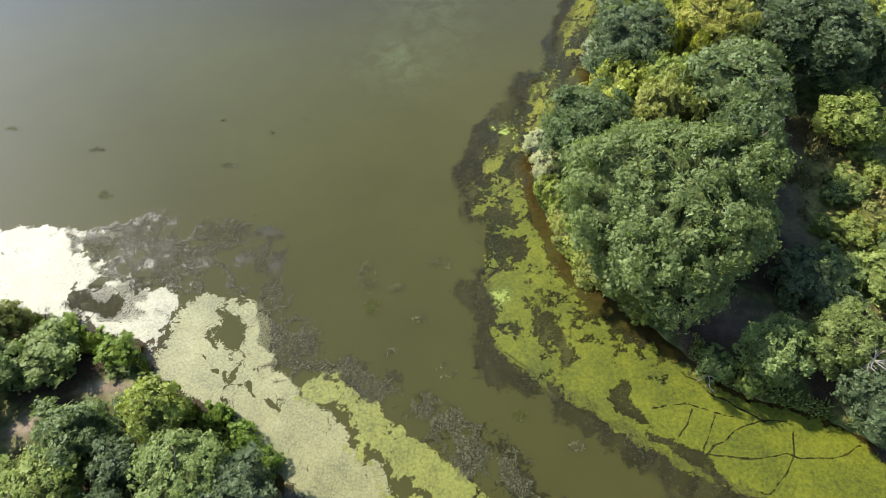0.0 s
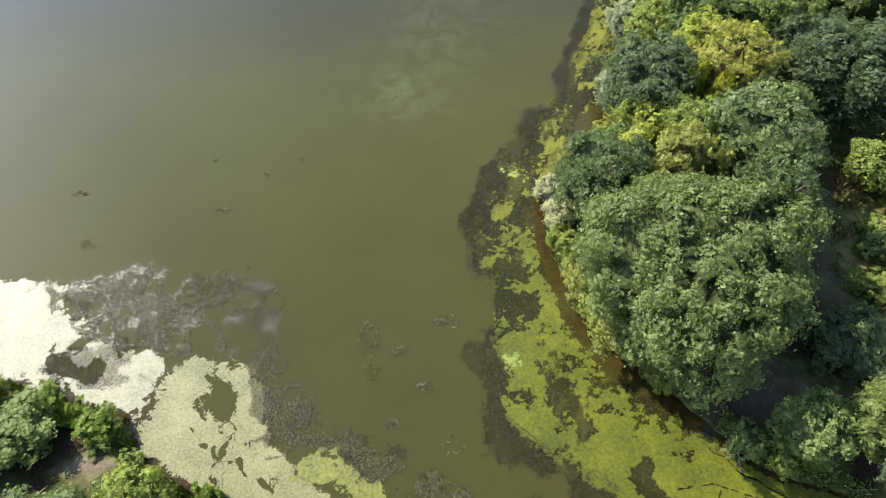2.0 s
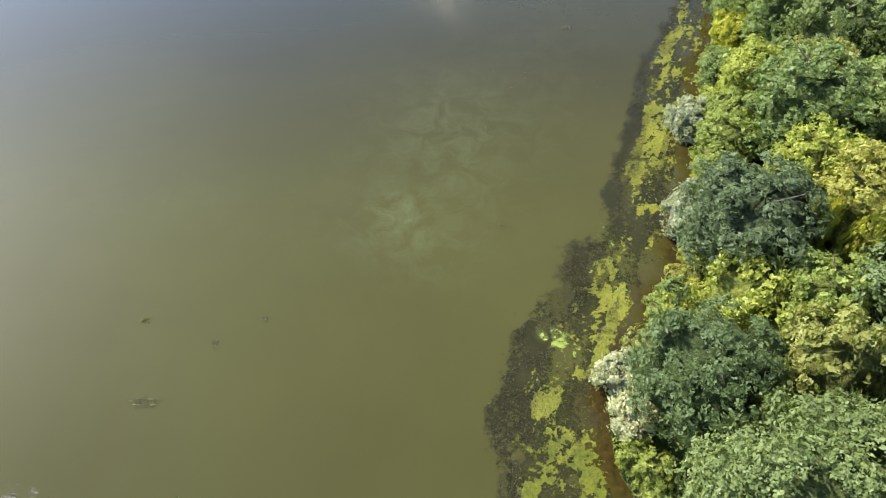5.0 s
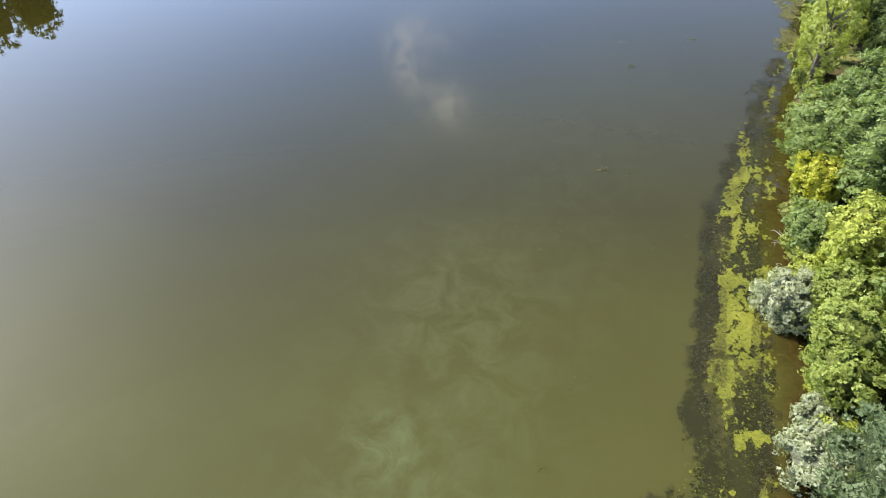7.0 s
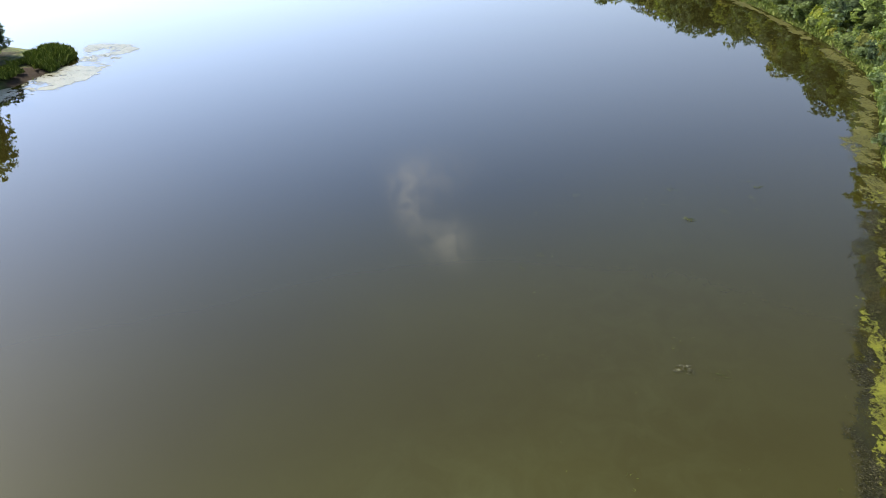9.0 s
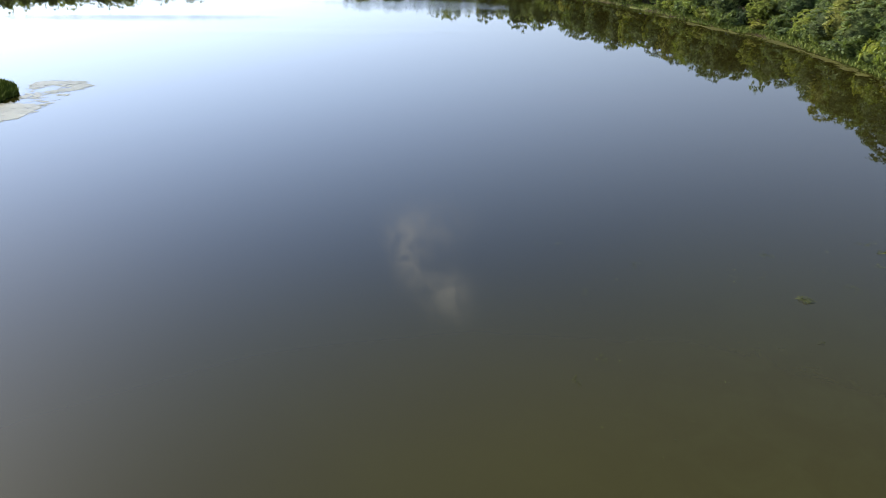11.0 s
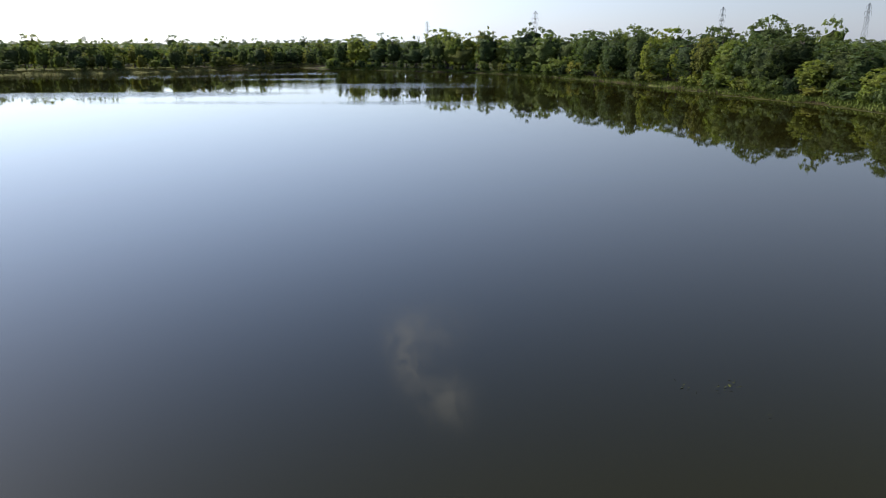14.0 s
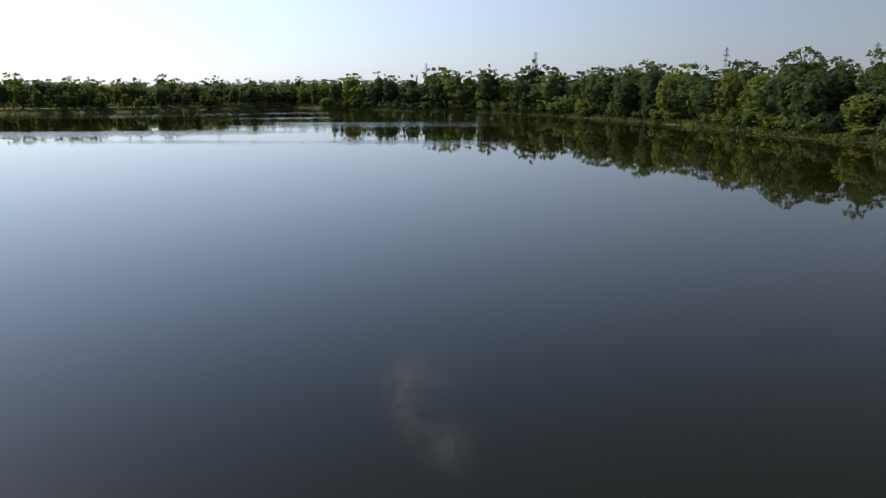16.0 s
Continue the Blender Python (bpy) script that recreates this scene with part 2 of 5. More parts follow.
def ground_material():
    n = Nodes("forest_ground")
    big, mid, fine = n.noise(0.09, 5.0), n.noise(0.6, 5.0), n.noise(6.0, 6.0)
    soil = n.ramp(fine, (0.35, (0.016, 0.011, 0.006)), (0.65, (0.060, 0.040, 0.022)))
    grass = n.ramp(mid, (0.38, (0.035, 0.05, 0.012)), (0.52, (0.085, 0.10, 0.025)), (0.66, (0.17, 0.15, 0.055)))
    at = n.tree.nodes.new("ShaderNodeAttribute")
    at.attribute_name = "bare"
    trodden = n.ramp(mid, (0.35, (0.15, 0.112, 0.075)), (0.65, (0.26, 0.20, 0.14)))
    col = n.mix(n.ramp(big, (0.44, 0.0), (0.56, 1.0)), soil, grass)
    field = n.tree.nodes.new("ShaderNodeAttribute")
    field.attribute_name = "meadow"
    dry = n.ramp(n.noise(0.9, 7.0, 0.7), (0.35, (0.06, 0.075, 0.018)), (0.5, (0.15, 0.145, 0.04)), (0.65, (0.27, 0.235, 0.085)))
    col = n.mix(field.outputs["Fac"], col, dry)
    n.set(Base_Color=n.mix(at.outputs["Fac"], col, trodden), Roughness=0.95)
    n.bsdf.inputs["Specular IOR Level"].default_value = 0.1
    n.bump(n.math("ADD", fine, mid), 0.8, 0.15)
    return n.mat


def water_material():
    n = Nodes("lake_water")
    fac = {}
    for key in ("shallow", "bloom", "clear", "wind", "uplake"):
        at = n.tree.nodes.new("ShaderNodeAttribute")
        at.attribute_name = key
        fac[key] = at.outputs["Fac"]
    swirl = n.noise(0.3, 9.0, 0.68, distortion=0.8)
    dust = n.noise(2.6, 6.0, 0.75, distortion=0.5)
    fine = n.noise(1.3, 5.0, 0.6, distortion=0.8)
    # base colour by y: paler from 22 to 72, then darker farther up the lake
    green = n.ramp(n.noise(0.05, 4.0), (0.35, (0.0415, 0.0388, 0.0090)), (0.65, (0.0470, 0.0452, 0.0104)))
    green = n.mix(1.0, green, n.ramp(fac["uplake"], (0.0, 0.88), (1.0, 1.12)), "MULTIPLY")
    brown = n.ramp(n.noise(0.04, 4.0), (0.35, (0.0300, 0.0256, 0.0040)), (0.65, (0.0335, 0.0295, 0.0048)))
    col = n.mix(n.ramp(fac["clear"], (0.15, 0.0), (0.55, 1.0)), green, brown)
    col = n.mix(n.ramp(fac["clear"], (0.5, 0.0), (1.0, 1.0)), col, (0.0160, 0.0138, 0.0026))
    veil = n.math("MULTIPLY", n.ramp(swirl, (0.42, 0.0), (0.75, 1.0)), fac["bloom"])
    col = n.mix(veil, col, (0.078, 0.090, 0.034))
    motes = n.math("MULTIPLY", n.ramp(dust, (0.62, 0.0), (0.72, 0.8)), n.math("MULTIPLY", fac["bloom"], n.ramp(swirl, (0.45, 0.0), (0.6, 1.0))))
    col = n.mix(motes, col, (0.12, 0.13, 0.04))
    mud = n.ramp(fine, (0.3, (0.012, 0.010, 0.003)), (0.7, (0.042, 0.026, 0.007)))
    col = n.mix(fac["shallow"], col, mud)
    n.set(Base_Color=col, Roughness=0.02, IOR=1.333)
    mp = n.node("ShaderNodeMapping", Vector=n.coords())
    mp.inputs["Scale"].default_value = (0.45, 1.0, 1.0)
    mp.inputs["Rotation"].default_value = (0, 0, 0.35)
    small = n.noise(2.6, 3.0, 0.5, vector=mp.outputs[0])
    big = n.noise(0.8, 2.0, 0.5, vector=mp.outputs[0])
    height = n.math("MULTIPLY", n.math("ADD", small, big), fac["wind"])
    n.bump(height, 1.0, 0.05)
    return n.mat


def mat_material(name, dark, mid, light, scale=2.0, gloss=0.6, fray=1.1, soft=0.05, most=1.0, relief=0.6, pits=0.0, ragged=3.0, shine=0.5, cracks=0.0):
    """Floating plant matter: mottled at two scales, its thin rim frayed into shreds and specks."""
    n = Nodes(name)
    big, f, fine = n.noise(0.22, 4.0), n.noise(scale, 8.0, 0.7), n.noise(scale * 6, 5.0, 0.75)
    v = n.math("ADD", n.math("MULTIPLY", f, 0.5), n.math("ADD", n.math("MULTIPLY", big, 0.3), n.math("MULTIPLY", fine, 0.2)))
    col = n.ramp(v, (0.40, dark), (0.50, mid), (0.61, light))
    if pits:
        col = n.mix(n.ramp(n.noise(0.8, 7.0, 0.75, distortion=0.8), (0.56, 0.0), (0.68, 0.7 * pits)), col, tuple(0.55 * c for c in dark))
        col = n.mix(n.ramp(n.noise(scale * 2.2, 6.0, 0.8, distortion=0.6), (0.60, 0.0), (0.70, pits)), col, tuple(0.35 * c for c in dark))
    n.set(Base_Color=col, Roughness=gloss)
    n.bsdf.inputs["Specular IOR Level"].default_value = shine
    n.bump(n.math("ADD", f, fine), relief, 0.05)
    at = n.tree.nodes.new("ShaderNodeAttribute")
    at.attribute_name = "thick"
    edge = n.math("ADD", at.outputs["Fac"], n.math("MULTIPLY", n.math("SUBTRACT", n.noise(fray, 9.0, 0.78), 0.5), ragged))
    if cracks:
        # thin wandering tears
        wander = n.node("ShaderNodeVectorMath")
        wander.operation = "MULTIPLY_ADD"
        n.put(n.node("ShaderNodeTexNoise", Scale=0.45, Detail=6.0, Roughness=0.65, Vector=n.coords()).outputs["Color"], wander.inputs[0])
        wander.inputs[1].default_value = (4.0, 4.0, 0.0)
        n.put(n.coords(), wander.inputs[2])
        vor = n.node("ShaderNodeTexVoronoi", Scale=cracks, Vector=wander.outputs[0])
        vor.feature = "DISTANCE_TO_EDGE"
        tear = n.math("MULTIPLY", n.ramp(vor.outputs["Distance"], (0.0, 1.0), (0.03, 0.0)), n.ramp(n.noise(0.35, 4.0), (0.52, 0.0), (0.62, 1.0)))
        edge = n.math("SUBTRACT", edge, n.math("MULTIPLY", tear, 3.0))
    cover = n.ramp(edge, (0.0, 0.0), (soft, most))
    clear = n.node("ShaderNodeBsdfTransparent")
    both = n.tree.nodes.new("ShaderNodeMixShader")
    n.put(cover, both.inputs[0])
    n.put(clear.outputs[0], both.inputs[1])
    n.put(n.bsdf.outputs[0], both.inputs[2])
    n.put(both.outputs[0], n.out.inputs["Surface"])
    return n.mat


# crown shade put into the colour: about half the leaf shades
CORE = {key: shaded_core_material(f"{key}_shaded_core", tuple(0.42 * c for c in dark), tuple(0.50 * c for c in light)) for key, (dark, light) in LEAF_SHADES.items()}
BARK, DEAD, GROUND, WATER = bark_material(), dead_wood_material(), ground_material(), water_material()
DUCKWEED = mat_material("duckweed", (0.034, 0.043, 0.004), (0.076, 0.085, 0.004), (0.122, 0.128, 0.008), 2.2, fray=1.5, ragged=3.4, pits=0.55, shine=0.2)
OLIVE_ALGAE = mat_material("olive_algae", (0.05, 0.055, 0.006), (0.115, 0.118, 0.009), (0.17, 0.165, 0.018), 3.0, fray=1.2, ragged=4.2, pits=0.5, shine=0.2)
PALE_SCUM = mat_material("pale_scum", (0.070, 0.070, 0.020), (0.122, 0.116, 0.042), (0.168, 0.156, 0.074), 3.2, 0.42, fray=0.9, ragged=4.6, pits=0.6, cracks=0.55)
CREAM_SCUM = mat_material("cream_scum", (0.062, 0.064, 0.015), (0.128, 0.124, 0.036), (0.190, 0.178, 0.070), 3.6, 0.5, fray=0.9, ragged=4.4, pits=0.75, cracks=0.4, shine=0.35)
YELLOW_SCUM = mat_material("yellow_scum", (0.055, 0.060, 0.008), (0.115, 0.120, 0.014), (0.165, 0.168, 0.030), 3.0, 0.5, fray=0.9, ragged=4.4, pits=0.75, shine=0.25)
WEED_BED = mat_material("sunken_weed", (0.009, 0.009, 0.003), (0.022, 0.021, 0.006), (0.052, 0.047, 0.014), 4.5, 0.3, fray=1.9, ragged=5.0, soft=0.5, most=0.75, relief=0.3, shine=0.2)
OLIVE_FRINGE = mat_material("olive_fringe", (0.035, 0.034, 0.006), (0.075, 0.072, 0.014), (0.12, 0.11, 0.03), 2.4, fray=1.2, ragged=4.2, pits=0.4, soft=0.4, most=0.8, shine=0.2)
LIME_BLOOM = mat_material("lime_bloom", (0.075, 0.10, 0.008), (0.15, 0.185, 0.018), (0.22, 0.26, 0.045), 2.0, 0.4, fray=1.6, soft=0.6, most=0.95)


def weed_material(name, dark, light):
    n = Nodes(name)
    island = n.tree.nodes.new("ShaderNodeNewGeometry").outputs["Random Per Island"]
    n.set(Base_Color=n.ramp(island, (0.0, dark), (0.75, tuple(0.78 * a + 0.22 * b for a, b in zip(dark, light))), (1.0, light)), Roughness=0.9)
    n.bsdf.inputs["Specular IOR Level"].default_value = 0.1
    return n.mat


WEED = weed_material("pondweed", (0.022, 0.021, 0.010), (0.24, 0.23, 0.13))
WEED_PURPLE = weed_material("brown_pondweed", (0.010, 0.009, 0.004), (0.11, 0.098, 0.055))
WEED_GREEN = weed_material("green_pondweed", (0.03, 0.035, 0.009), (0.15, 0.165, 0.03))
GRASS = weed_material("bank_grass", (0.11, 0.14, 0.025), (0.29, 0.31, 0.08))
REED = weed_material("reed_blades", (0.08, 0.11, 0.014), (0.36, 0.39, 0.075))
DRY_GRASS = weed_material("dry_grass", (0.14, 0.13, 0.04), (0.38, 0.34, 0.14))

# ---- the lake and its shores ----
RIGHT_BANK = [(60, -40), (55, -5), (47.3, 7.1), (41, 10.6), (33.1, 13.6), (29.9, 16.4), (27.3, 20), (23.2, 23.9), (19.5, 27.1), (17, 31.4), (15.2, 36), (13.3, 40.6),
              (12.9, 45.3), (14.5, 50.4), (18.2, 54.6), (20.8, 58.5), (23.8, 63), (25.2, 67.6), (28, 74), (30.5, 82), (33, 91), (36, 99), (41, 111),
              (46.5, 123), (52.5, 135), (60, 153), (74, 178), (83, 198), (88, 225), (89, 250), (88, 279), (80, 304), (70.5, 350), (47, 413), (20.6, 458),
              (-48, 514), (-73, 526)]
FAR_BANK = [(-90, 545), (-100, 566), (-118, 540), (-147, 493), (-180, 471), (-209, 452), (-260, 430), (-270, 380), (-235, 320), (-185, 265), (-140, 235), (-112, 222)]
ISLET_BANK = [(-97, 214), (-89, 214), (-84, 209), (-83.4, 197), (-84, 189), (-88, 183), (-110, 168), (-150, 150), (-160, 90), (-130, 40), (-90, 24)]
LEFT_BANK = [(-62, 21), (-53.6, 22), (-50, 23.2), (-46.9, 22.1), (-43, 20.8), (-37, 19.5), (-34.5, 17.0), (-33.5, 14.5), (-28.5, 12), (-23.5, 8.8), (-19, 5), (-16.5, 1), (-14, -10), (-10, -40)]
LAKE = rounded(RIGHT_BANK + FAR_BANK + ISLET_BANK + LEFT_BANK, True, 3)


def land_height(x, y):
    """Height of the ground over the water, from the distance to the lake's outline."""
    x, y = np.asarray(x, float), np.asarray(y, float)
    d = -inside_distance(x, y, LAKE) + 0.5 * vnoise(x, y, 5, 3) + 0.25 * vnoise(x, y, 1.7, 4)
    land = 0.75 * (1 - np.exp(-np.maximum(d, 0) / 0.8)) + 1.1 * (1 - np.exp(-np.maximum(d, 0) / 25)) + np.clip(d / 3, 0, 1) * (0.12 * vnoise(x, y, 3, 5) + 0.35 * vnoise(x, y, 14, 6))
    return np.where(d > 0, land, np.maximum(d * 0.35, -1.6))


def span(*stops):
    """Grid lines: pairs of (start, spacing), closed by an end."""
    out = []
    for (a, step), (b, _) in zip(stops[:-1], stops[1:]):
        out += list(np.arange(a, b - 1e-6, step))
    return np.array(out + [stops[-1][0]])


def build_ground():
    xs = span((-4000, 400), (-800, 60), (-320, 14), (-100, 4), (-56, 1.2), (64, 3), (110, 14), (320, 60), (800, 400), (4000, 0))
    ys = span((-1500, 300), (-300, 40), (-60, 5), (-10, 1.2), (135, 4), (320, 9), (620, 60), (1200, 400), (4800, 0))
    gx, gy = np.meshgrid(xs, ys, indexing="ij")
    z = land_height(gx, gy)
    nx, ny = gx.shape
    idx = np.arange(nx * ny).reshape(nx, ny)
    faces = np.stack([idx[:-1, :-1], idx[1:, :-1], idx[1:, 1:], idx[:-1, 1:]], -1).reshape(-1, 4)
    me = mesh_from("ground", np.stack([gx, gy, z], -1).reshape(-1, 3), faces.tolist())
    me.polygons.foreach_set("use_smooth", [True] * len(me.polygons))
    paths = ((-37.6, 14.0, 2.6, 1.1), (-45.5, 9.4, 2.0, 1.2), (24.4, 59.0, 1.3, 1.5), (-92, 201, 2.5, 1.6))
    worn = ((35, 22, 7, 3.5), (46, 37, 3, 8), (48, 48, 2.5, 6))
    bare = sum(np.exp(-(((gx - x) / a) ** 2 + ((gy - y) / b) ** 2) ** 2) for x, y, a, b in paths) + 0.3 * sum(np.exp(-(((gx - x) / a) ** 2 + ((gy - y) / b) ** 2) ** 2) for x, y, a, b in worn)
    at = me.attributes.new("bare", "FLOAT", "POINT")
    at.data.foreach_set("value", np.clip(bare, 0, 1).astype(np.float32).ravel())
    fields = ((56, 42, 9, 7), (52.5, 35.5, 7, 3.5), (53, 28, 5, 4), (62, 36, 8, 14))
    meadow = sum(np.exp(-(((gx - x) / a) ** 2 + ((gy - y) / b) ** 2) ** 2) for x, y, a, b in fields) + 0.35 * vnoise(gx, gy, 4, 13)
    meadow = np.where(gx > 44, meadow, 0) + np.exp(-((gx + 180) / 90) ** 4 - ((gy - 480) / 45) ** 4)
    at = me.attributes.new("meadow", "FLOAT", "POINT")
    at.data.foreach_set("value", np.clip(meadow, 0, 1).astype(np.float32).ravel())
    ob = part("ground", me, GROUND)
    tagged(ob, "brown forest soil and dry grass round the lake", "ground", kind="structure")


def build_water():
    xs = span((-320, 8), (-90, 2.5), (-30, 0.9), (60, 4), (120, 0))
    ys = span((-60, 5), (-10, 0.9), (135, 4), (600, 0))
    gx, gy = np.meshgrid(xs, ys, indexing="ij")
    nx, ny = gx.shape
    idx = np.arange(nx * ny).reshape(nx, ny)
    faces = np.stack([idx[:-1, :-1], idx[1:, :-1], idx[1:, 1:], idx[:-1, 1:]], -1).reshape(-1, 4)
    me = mesh_from("water", np.stack([gx, gy, 0 * gx], -1).reshape(-1, 3), faces.tolist())
    d = inside_distance(gx, gy, LAKE)
    shallow = np.clip(1.15 - d / 4.0 + 0.35 * vnoise(gx, gy, 3.0, 8), 0, 1) * np.clip((120 - gy) / 30, 0.15, 1)
    at = me.attributes.new("shallow", "FLOAT", "POINT")
    at.data.foreach_set("value", shallow.astype(np.float32).ravel())
    spots = ((-8, 71, 3.2, 3.6, 0.75), (-1, 84, 8, 13, 0.30), (-3, 78, 14, 18, 0.17), (-5, 66, 6, 4, 0.25), (12, 108, 9, 16, 0.07), (-14, 69, 12, 5, 0.10), (-40, 74, 16, 4, 0.14), (24, 125, 9, 18, 0.08), (14, 95, 8, 14, 0.07))
    bloom = sum(w * np.exp(-((gx - x) / a) ** 2 - ((gy - y) / b) ** 2) for x, y, a, b, w in spots)
    # "clear" only darkens the base colour, from y 55 to about 153
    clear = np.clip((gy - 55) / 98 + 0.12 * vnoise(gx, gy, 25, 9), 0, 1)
    # wind: flat calm near by, ruffled in long streaks farther out
    gusts = ((-12, 362, 46, 24), (-150, 432, 70, 26), (-100, 318, 50, 9), (-60, 470, 70, 24), (-40, 288, 40, 7), (-30, 410, 60, 12))
    ruffle = sum(np.exp(-((gx - x) / a) ** 2 - ((gy - y) / b) ** 2) * (0.75 + 0.6 * vnoise(gx * 0.25, gy, 9, 12)) for x, y, a, b in gusts)
    wind = 0.010 + 0.012 * np.clip((gy - 140) / 200, 0, 1) + 0.9 * np.clip(ruffle - 0.08, 0, 1)
    for key, values in (("bloom", bloom), ("clear", clear), ("wind", wind), ("uplake", np.clip((gy - 22) / 50, 0, 1))):
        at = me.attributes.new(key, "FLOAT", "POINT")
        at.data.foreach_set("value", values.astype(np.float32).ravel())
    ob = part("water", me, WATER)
    tagged(ob, "still olive-green murky lake water with faint ripples", "water", kind="structure")


build_ground()
build_water()

# ---- floating algae and pondweed ----
RIGHT_WEED = [(30, -4), (23.6, 1.9), (16.7, 6.7), (9.2, 12.4), (5.4, 13.8), (2.9, 15.9), (2, 19.5), (3.1, 23.2), (1.1, 26.4), (3.3, 29.7), (4.9, 33.2), (1.8, 40.7), (1.4, 46),
              (3.5, 52.5), (6.7, 59.2), (9.6, 61.9), (10.2, 66.1), (15.5, 71.3), (17, 76), (18.9, 82.2), (21.6, 88.6), (24.8, 96.9), (28, 104), (32.7, 113), (37, 120),
              (43.2, 131), (51, 142), (58, 153), (57, 150), (49.5, 134), (42, 119), (36, 106), (32, 95), (28.5, 84), (26, 76), (22.5, 67.9), (17.4, 58.6),
              (12.5, 50.5), (10.5, 45), (11.5, 39), (14, 32), (17.8, 25.5), (24, 20), (30, 14.5), (42, 8), (50, -4)]
RIGHT_DUCKWEED = [(38, -4), (32.4, 1.8), (24.9, 5.4), (20.6, 8.5), (16.1, 11.7), (11.3, 14.4), (7.6, 17.3), (4.4, 20.9), (5.5, 24.8), (5.2, 29), (4.7, 34.1), (3.5, 38), (4.5, 44),
                  (10.5, 44), (11.2, 40), (13, 34), (15.2, 30), (18.5, 24.7), (22, 21), (28, 16.5), (33.2, 12.5), (41, 10), (46, 6), (52, -4)]
YELLOW_BAND = [(4.5, 43), (7, 53), (11, 59), (14.5, 66), (19, 74), (22.5, 84), (26, 94), (32, 107), (38, 119), (46, 132), (56, 149), (54, 143), (44, 125), (38.3, 111), (32.7, 97), (30, 89),
               (26.6, 82), (25.3, 76), (21.8, 68), (19.5, 63), (14, 54), (11, 47), (10.3, 43)]
PALE_MAT = [(-66, 36), (-58.9, 35.9), (-55.5, 36.9), (-48.1, 35.8), (-43.2, 35.8), (-45.1, 33.2), (-43.7, 30.1), (-45.1, 27.7), (-43.3, 27), (-40.9, 29.4), (-38.7, 27), (-35.2, 27), (-33.3, 25.5),
            (-33.5, 23), (-34.7, 20.8), (-35.5, 18.2), (-36.6, 18.7), (-38.6, 20.8), (-42.5, 22.5), (-46.8, 23.6), (-50.1, 23.1), (-54.7, 24.3), (-66, 23)]
CREAM_MAT = [(-32.2, 23), (-30.3, 25.8), (-28, 25.5), (-27.5, 22.7), (-28.4, 21.3), (-26.6, 19.1), (-23.4, 17.6), (-20.8, 16), (-18.3, 15), (-15.2, 12.1), (-13.2, 10.7), (-11.3, 8.8), (-10.6, 6.6), (-8.4, 5.7),
             (-6.8, 4.4), (-5, -4), (-12, -4), (-14.1, 2.1), (-17.5, 5.4), (-20.1, 8.4), (-24.2, 11.7), (-28.3, 13.6), (-32, 15.6), (-34.1, 16.9), (-33.3, 19.2), (-32.1, 20.2)]
CREAM_STRIP = [(-28, 25.5), (-25.3, 25.6), (-22.5, 24), (-21.2, 20.2), (-20.2, 17), (-21.3, 16), (-23.1, 18.6), (-23.4, 21.8), (-25.3, 24.4)]
YELLOW_MAT = [(-16.5, 13), (-14.1, 15.5), (-12.2, 15.2), (-8.8, 12.5), (-4.1, 8.8), (-0.1, 5.7), (5, 1.5), (10, -4), (-5, -4), (-7, 4.4), (-9.3, 6.2), (-10.7, 7.9), (-10, 9.7), (-12, 12), (-13.8, 12.3)]
PALE_HOLES = ([(-46.2, 27.3), (-43.4, 26.2), (-39.2, 26.8), (-38.5, 27.8), (-39.1, 24.5), (-42.6, 23.7), (-45.6, 24.8)], [(-47.5, 35.5), (-45, 35.6), (-44.5, 32), (-46.8, 32.6)])
YELLOW_HOLES = ([(-14.2, 11.8), (-11.9, 11.6), (-9.9, 8.8), (-9.5, 6.6), (-11.1, 7.5), (-12.7, 9.7)], [(-8.5, 7), (-6.2, 6.1), (-5.7, 4), (-3.6, 4), (-1.8, 2.3), (-5.6, 2.4), (-7, 4.4)])
DUCKWEED_GAPS = ([(13.6, 20.4), (14.9, 19.9), (15, 17), (14, 15.6)], [(22, 8.9), (24.7, 8), (27.7, 6.3), (29.1, 3.9), (31.5, 2.4), (28.6, 3.6), (25.9, 5.5), (23, 7.6)],
                 [(18.4, 12.8), (20.8, 14.6), (21.3, 12.3), (22.2, 10.1), (22.9, 9.3), (19.9, 11.5)])
LEFT_WEED = [(-52, 36.6), (-46.3, 37), (-39.4, 39.5), (-34.2, 37.5), (-27.5, 39), (-20.5, 34.5), (-20.4, 29.1), (-15.4, 22), (-9.6, 17.6), (-2.9, 14.1), (4.6, 9.4), (9.8, 4.6), (17, -4),
             (8, -4), (-1, 6.3), (-9.3, 12.5), (-14, 14.5), (-21, 15), (-25.5, 26), (-34.6, 27), (-44, 29.5)]
TRAILS = ([(23.4, 11.7), (26.4, 11.8), (29.6, 11.2), (32, 10.5), (34.8, 10), (37.7, 9.6)], [(28, 6.1), (30.5, 8), (33, 9.4), (35.7, 10)], [(28.4, 6.1), (32, 5.7), (35.4, 6.1), (38.6, 5.9), (41.9, 6), (45.1, 7)],
          [(38.2, 8.7), (37, 5.5), (34.8, 2.7), (33.1, 2.4)], [(30.4, 10.9), (28.6, 8.4), (27.7, 6.3)], [(27.6, 11.4), (25.6, 8)], [(27.6, 15.5), (31.6, 12.3), (35.7, 10)])
SCUM_CRACKS = ([(-25, 13.1), (-25.2, 15.5), (-23.9, 17.6)], [(-29.2, 18.1), (-27.1, 17.1), (-20.9, 13.5), (-17.9, 11.6)], [(-28.3, 20.7), (-27, 19.1)])


